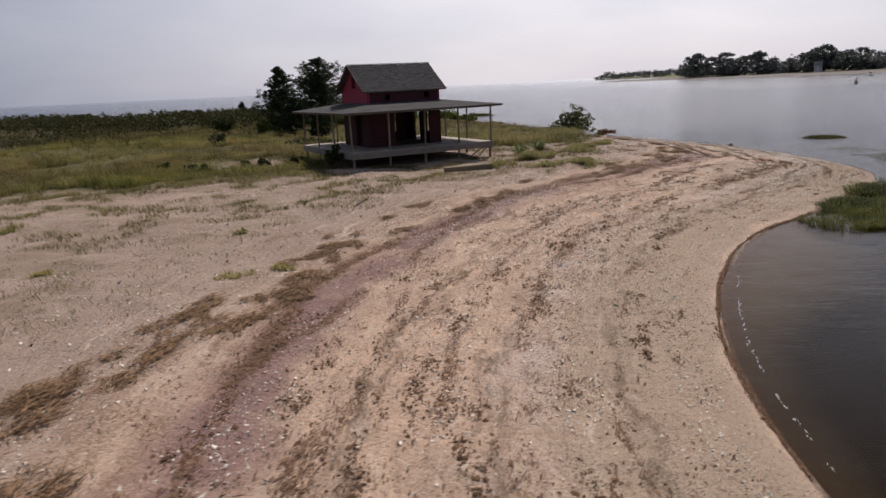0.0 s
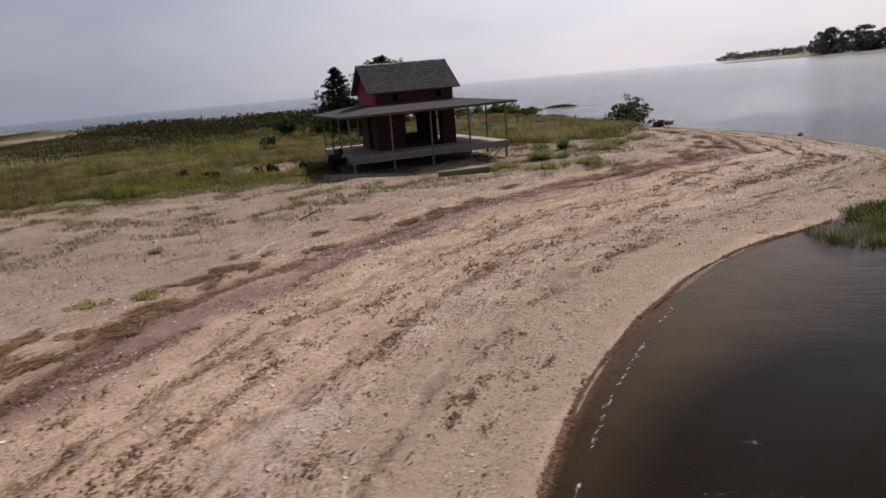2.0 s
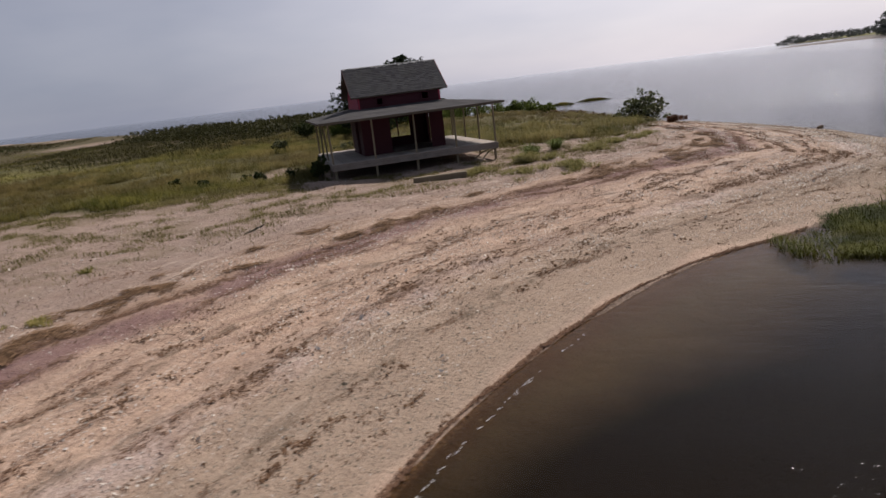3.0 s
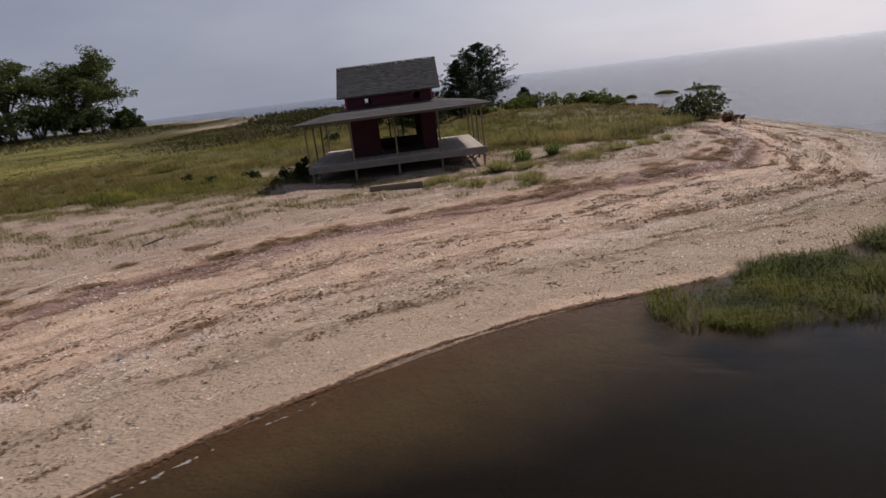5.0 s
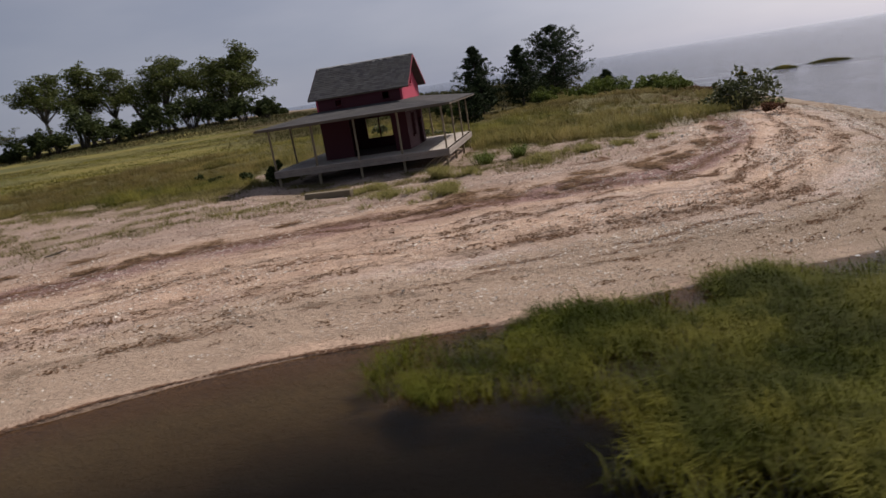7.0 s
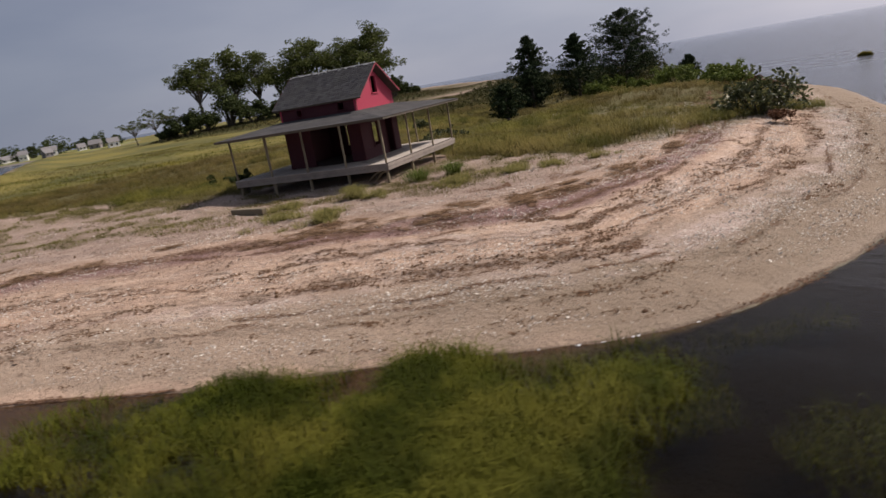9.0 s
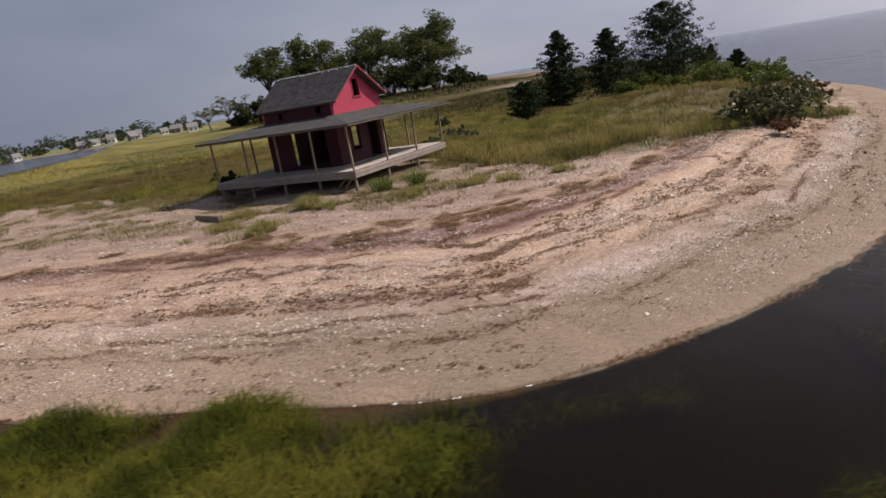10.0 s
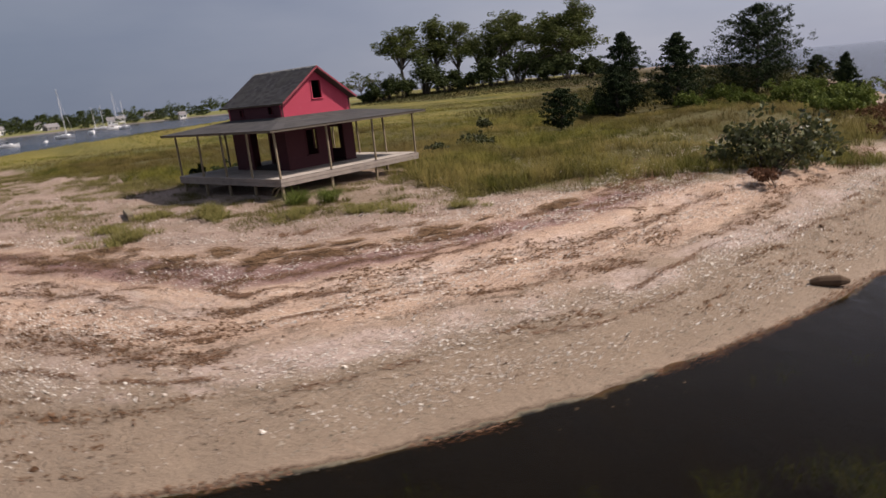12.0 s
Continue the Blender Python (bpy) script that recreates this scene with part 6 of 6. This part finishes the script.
for k, (az, d, w, h, mt) in enumerate(((22.2, 705, 17, 6.0, M_GREYWALL), (24.6, 675, 13, 4.0, M_GREYWALL), (26.2, 655, 18, 5.0, M_GREYWALL), (28.1, 618, 5, 4.5, M_WHITE), (31.6, 615, 12, 5.0, M_GREYWALL))):
    tx, ty = polar(0, 0, az, d)
    far_house(tx, ty, far_z(HEAD, tx, ty, 4.0), w, 9, h, -az, mt, "grey shingled house among trees on the headland" if mt is M_GREYWALL else "small white house among trees on the headland", "houses on the headland")
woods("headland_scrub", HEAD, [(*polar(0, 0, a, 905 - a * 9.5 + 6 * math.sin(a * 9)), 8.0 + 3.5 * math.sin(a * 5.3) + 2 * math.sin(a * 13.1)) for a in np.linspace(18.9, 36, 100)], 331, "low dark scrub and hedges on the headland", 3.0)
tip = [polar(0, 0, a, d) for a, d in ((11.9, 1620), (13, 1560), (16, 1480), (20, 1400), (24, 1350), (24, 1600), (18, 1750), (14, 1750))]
TIP = far_land("far_point", tip, 5.0, 16.0, "distant low point under haze-tinted woods", "land")


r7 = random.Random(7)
woods("far_woods", TIP, [(*polar(0, 0, a, 1570 - (a - 12) * 16 + r7.uniform(-10, 40)), 9 + 4 * r7.random() + (6 if abs(a - 13.1) < 0.25 else 0)) for a in np.linspace(12.3, 21, 90)], 330, "distant woods on the far point, haze put into the leaf colour", 5.0)

# the far side of the lagoon, with houses and trees
lag = [polar(*EYE_END, a, d) for a, d in ((-118, 430), (-110, 470), (-104, 500), (-100, 520), (-96, 540), (-92, 545), (-89, 520), (-86, 480), (-82, 440), (-78, 430), (-76, 700), (-88, 800), (-104, 800), (-118, 700))]
LAG = far_land("lagoon_shore", lag, 3.0, 7.0, "flat green shore on the far side of the lagoon", "land")
for k, (az, d, w, h, mt, tn) in enumerate(((-104.0, 540, 14, 5.5, M_WHITE, 20), (-101.6, 548, 12, 5.0, M_WHITE, -10), (-100.4, 556, 13, 4.0, M_GREYWALL, 30), (-97.0, 566, 11, 4.5, M_WHITE, 0), (-95.6, 572, 15, 5.0, M_WHITE, 15), (-94.2, 575, 10, 4.0, M_GREYWALL, -20), (-91.4, 560, 12, 5, M_WHITE, 10),
                                           (-87.4, 520, 13, 4.0, M_GREYWALL, 0), (-86.2, 512, 16, 4.5, M_WHITE, 12), (-85.0, 505, 14, 5.0, M_WHITE, -8), (-84.2, 505, 10, 5.0, M_GREYWALL, 20), (-83.3, 495, 12, 5.2, M_WHITE, 0), (-81.8, 480, 14, 3.2, M_WHITE, 10), (-80.5, 470, 12, 4.8, M_GREYWALL, -15), (-79.6, 468, 9, 4.6, M_WHITE, 5))):
    tx, ty = polar(*EYE_END, az + 0.35 * math.sin(k * 2.7), d + 24 * math.sin(k * 1.7))
    far_house(tx, ty, far_z(LAG, tx, ty, 3.0), w * (0.5 + 0.2 * math.sin(k * 4.1)), 6, h * (0.65 + 0.15 * math.sin(k * 2.9)), -az + tn, mt, "white wooden house on the far lagoon shore" if mt is M_WHITE else "grey wooden house on the far lagoon shore", "houses across the lagoon")
woods("lagoon_woods", LAG, [(*polar(*EYE_END, a, 592 + 40 * math.sin(a * 7)), 6.0 + 3.0 * math.sin(a * 2.1) + 1.5 * math.sin(a * 7.7)) for a in np.linspace(-108, -79, 110)], 332, "low dark woods behind the houses across the lagoon", 3.2, M_SHRUB)
for k, az in enumerate(np.linspace(-106, -97, 12)):
    d = 590 + 30 * ((k * 7) % 5) / 5
    tx, ty = polar(*EYE_END, az + 0.25 * math.sin(k * 3.1), d)
    gz = far_z(LAG, tx, ty, 3.0)
    far_tree(tx, ty, gz, 7.5 + 4.0 * abs(math.sin(k * 1.9)), 13 + 4 * math.sin(k * 2.3), 340 + k, "rounded dark tree behind houses across the lagoon", "trees across the lagoon", M_SHRUB)
for k, az in enumerate((-103.2, -102.4, -99.3, -98.5, -95.1, -93.2, -92.4, -90.2, -87.9, -87.0, -85.6, -84.6, -82.9, -83.7, -81.2, -80.0, -79.0)):
    tx, ty = polar(*EYE_END, az, (535 if az < -89 else 505) + 14 * (k % 3))
    far_tree(tx, ty, far_z(LAG, tx, ty, 3.0), 5.5 + 1.3 * (k % 3), 11, 380 + k, "rounded dark tree behind houses across the lagoon", "trees across the lagoon", M_SHRUB)


# ---- boats ----
M_HULL = plain("white_boat_hull", (0.78, 0.78, 0.77), 0.3, 0.04, 1.0, 0.5)
M_SPAR = plain("pale_metal_spar", (0.62, 0.62, 0.62), 0.4, 0.05)
M_CANVAS = plain("blue_grey_canvas", (0.22, 0.25, 0.32), 0.8, 0.1)


def hull_mesh(L, B, H):
    b = Build()
    secs = []
    for i in range(9):
        t = i / 8
        half = B / 2 * max(0.03, (1 - abs(2 * (t - 0.42)) ** 2.4)) if t < 0.97 else 0.02
        sheer = H * (1 + 0.25 * (t - 0.4) ** 2 * 4)
        x = -L / 2 + L * t
        secs.append([(x, -half, sheer), (x, -half * 0.9, H * 0.35), (x, -half * 0.35, -0.25), (x, half * 0.35, -0.25), (x, half * 0.9, H * 0.35), (x, half, sheer)])
    v = [Vector(p) for s in secs for p in s]
    f = [(i * 6 + j, i * 6 + j + 1, i * 6 + 7 + j, i * 6 + 6 + j) for i in range(8) for j in range(5)] + [(i * 6 + 5, i * 6, i * 6 + 6, i * 6 + 11) for i in range(8)]
    f += [tuple(range(6)), tuple(range(48, 54))]
    return b.add(v, f)


def sailboat(x, y, L, mast, turn, label, sail_cover=True):
    ob = tagged(new("sailboat"), label, "boat", "boats moored in the lagoon")
    ob.matrix_basis = pose(x, y, WATER, 1.5, 0, turn)
    part("hull", hull_mesh(L, L * 0.3, L * 0.12), M_HULL, ob)
    part("cabin", Build().box((-L * 0.15, -L * 0.08, L * 0.1), (L * 0.22, L * 0.08, L * 0.18), 0.12), M_HULL, ob)
    if mast:
        part("mast", Build().tube([(L * 0.1, 0, L * 0.1), (L * 0.1, 0, mast)], [0.14, 0.10], 8), M_SPAR, ob)
        part("boom", Build().tube([(L * 0.1, 0, L * 0.24), (-L * 0.32, 0, L * 0.25)], [0.09, 0.07], 6), M_SPAR, ob)
        part("forestay", Build().tube([(L * 0.48, 0, L * 0.14), (L * 0.1, 0, mast * 0.97)], [0.03, 0.03], 4), M_SPAR, ob)
        if sail_cover:
            part("sail_cover", Build().tube([(L * 0.08, 0, L * 0.265), (-L * 0.30, 0, L * 0.275)], [0.16, 0.10], 7), M_CANVAS, ob)
    else:
        part("windscreen", Build().box((-L * 0.02, -L * 0.09, L * 0.18), (L * 0.12, L * 0.09, L * 0.26), 0.08), M_GLASS, ob)
    return ob


for az, d, L, mast, turn, label in ((-99.9, 300, 8.5, 18.5, 60, "white sailboat with a tall bare mast at its mooring"), (-98.1, 320, 9.0, 0, 15, "white motor cruiser at its mooring"), (-96.4, 390, 9.0, 19.0, 110, "white sailboat with furled blue-grey sail"),
                                    (-95.8, 370, 9.0, 13.5, 40, "white sailboat seen bow on at its mooring"), (-97.3, 430, 9.0, 13.0, 70, "white sailboat farther out in the lagoon"), (-97.8, 440, 8.0, 13.0, 20, "white sailboat farther out in the lagoon"), (-103.6, 250, 7.0, 0, 80, "small white motor boat near the marsh")):
    bx, by = polar(*EYE_END, az, d)
    sailboat(bx, by, L, mast, turn, label)
bx, by = polar(0, 0, 31.4, 420)
sailboat(bx, by, 7.0, 0, 70, "small white boat off the headland")
bx, by = polar(0, 0, 30.6, 262)
buoy = tagged(new("channel_buoy"), "dark channel buoy floating off the headland", "buoy")
buoy.matrix_basis = pose(bx, by, WATER)
part("float", Build().tube([(0, 0, -0.4), (0, 0, 0.3), (0, 0, 0.55)], [0.55, 0.6, 0.3], 10), M_BEAM, buoy)
part("tower", Build().tube([(0, 0, 0.5), (0, 0, 1.6)], [0.26, 0.12], 8), M_BEAM, buoy)
bx, by = polar(*EYE_END, -101.2, 265)
mooring = tagged(new("mooring_buoy", Build().tube([(0, 0, -0.3), (0, 0, 0.0), (0, 0, 0.5), (0, 0, 0.7)], [0.4, 0.6, 0.55, 0.2], 10).mesh("mooring_buoy")), "white round mooring buoy in the lagoon", "buoy")
mooring.data.materials.append(M_HULL)
mooring.matrix_basis = pose(bx, by, WATER)
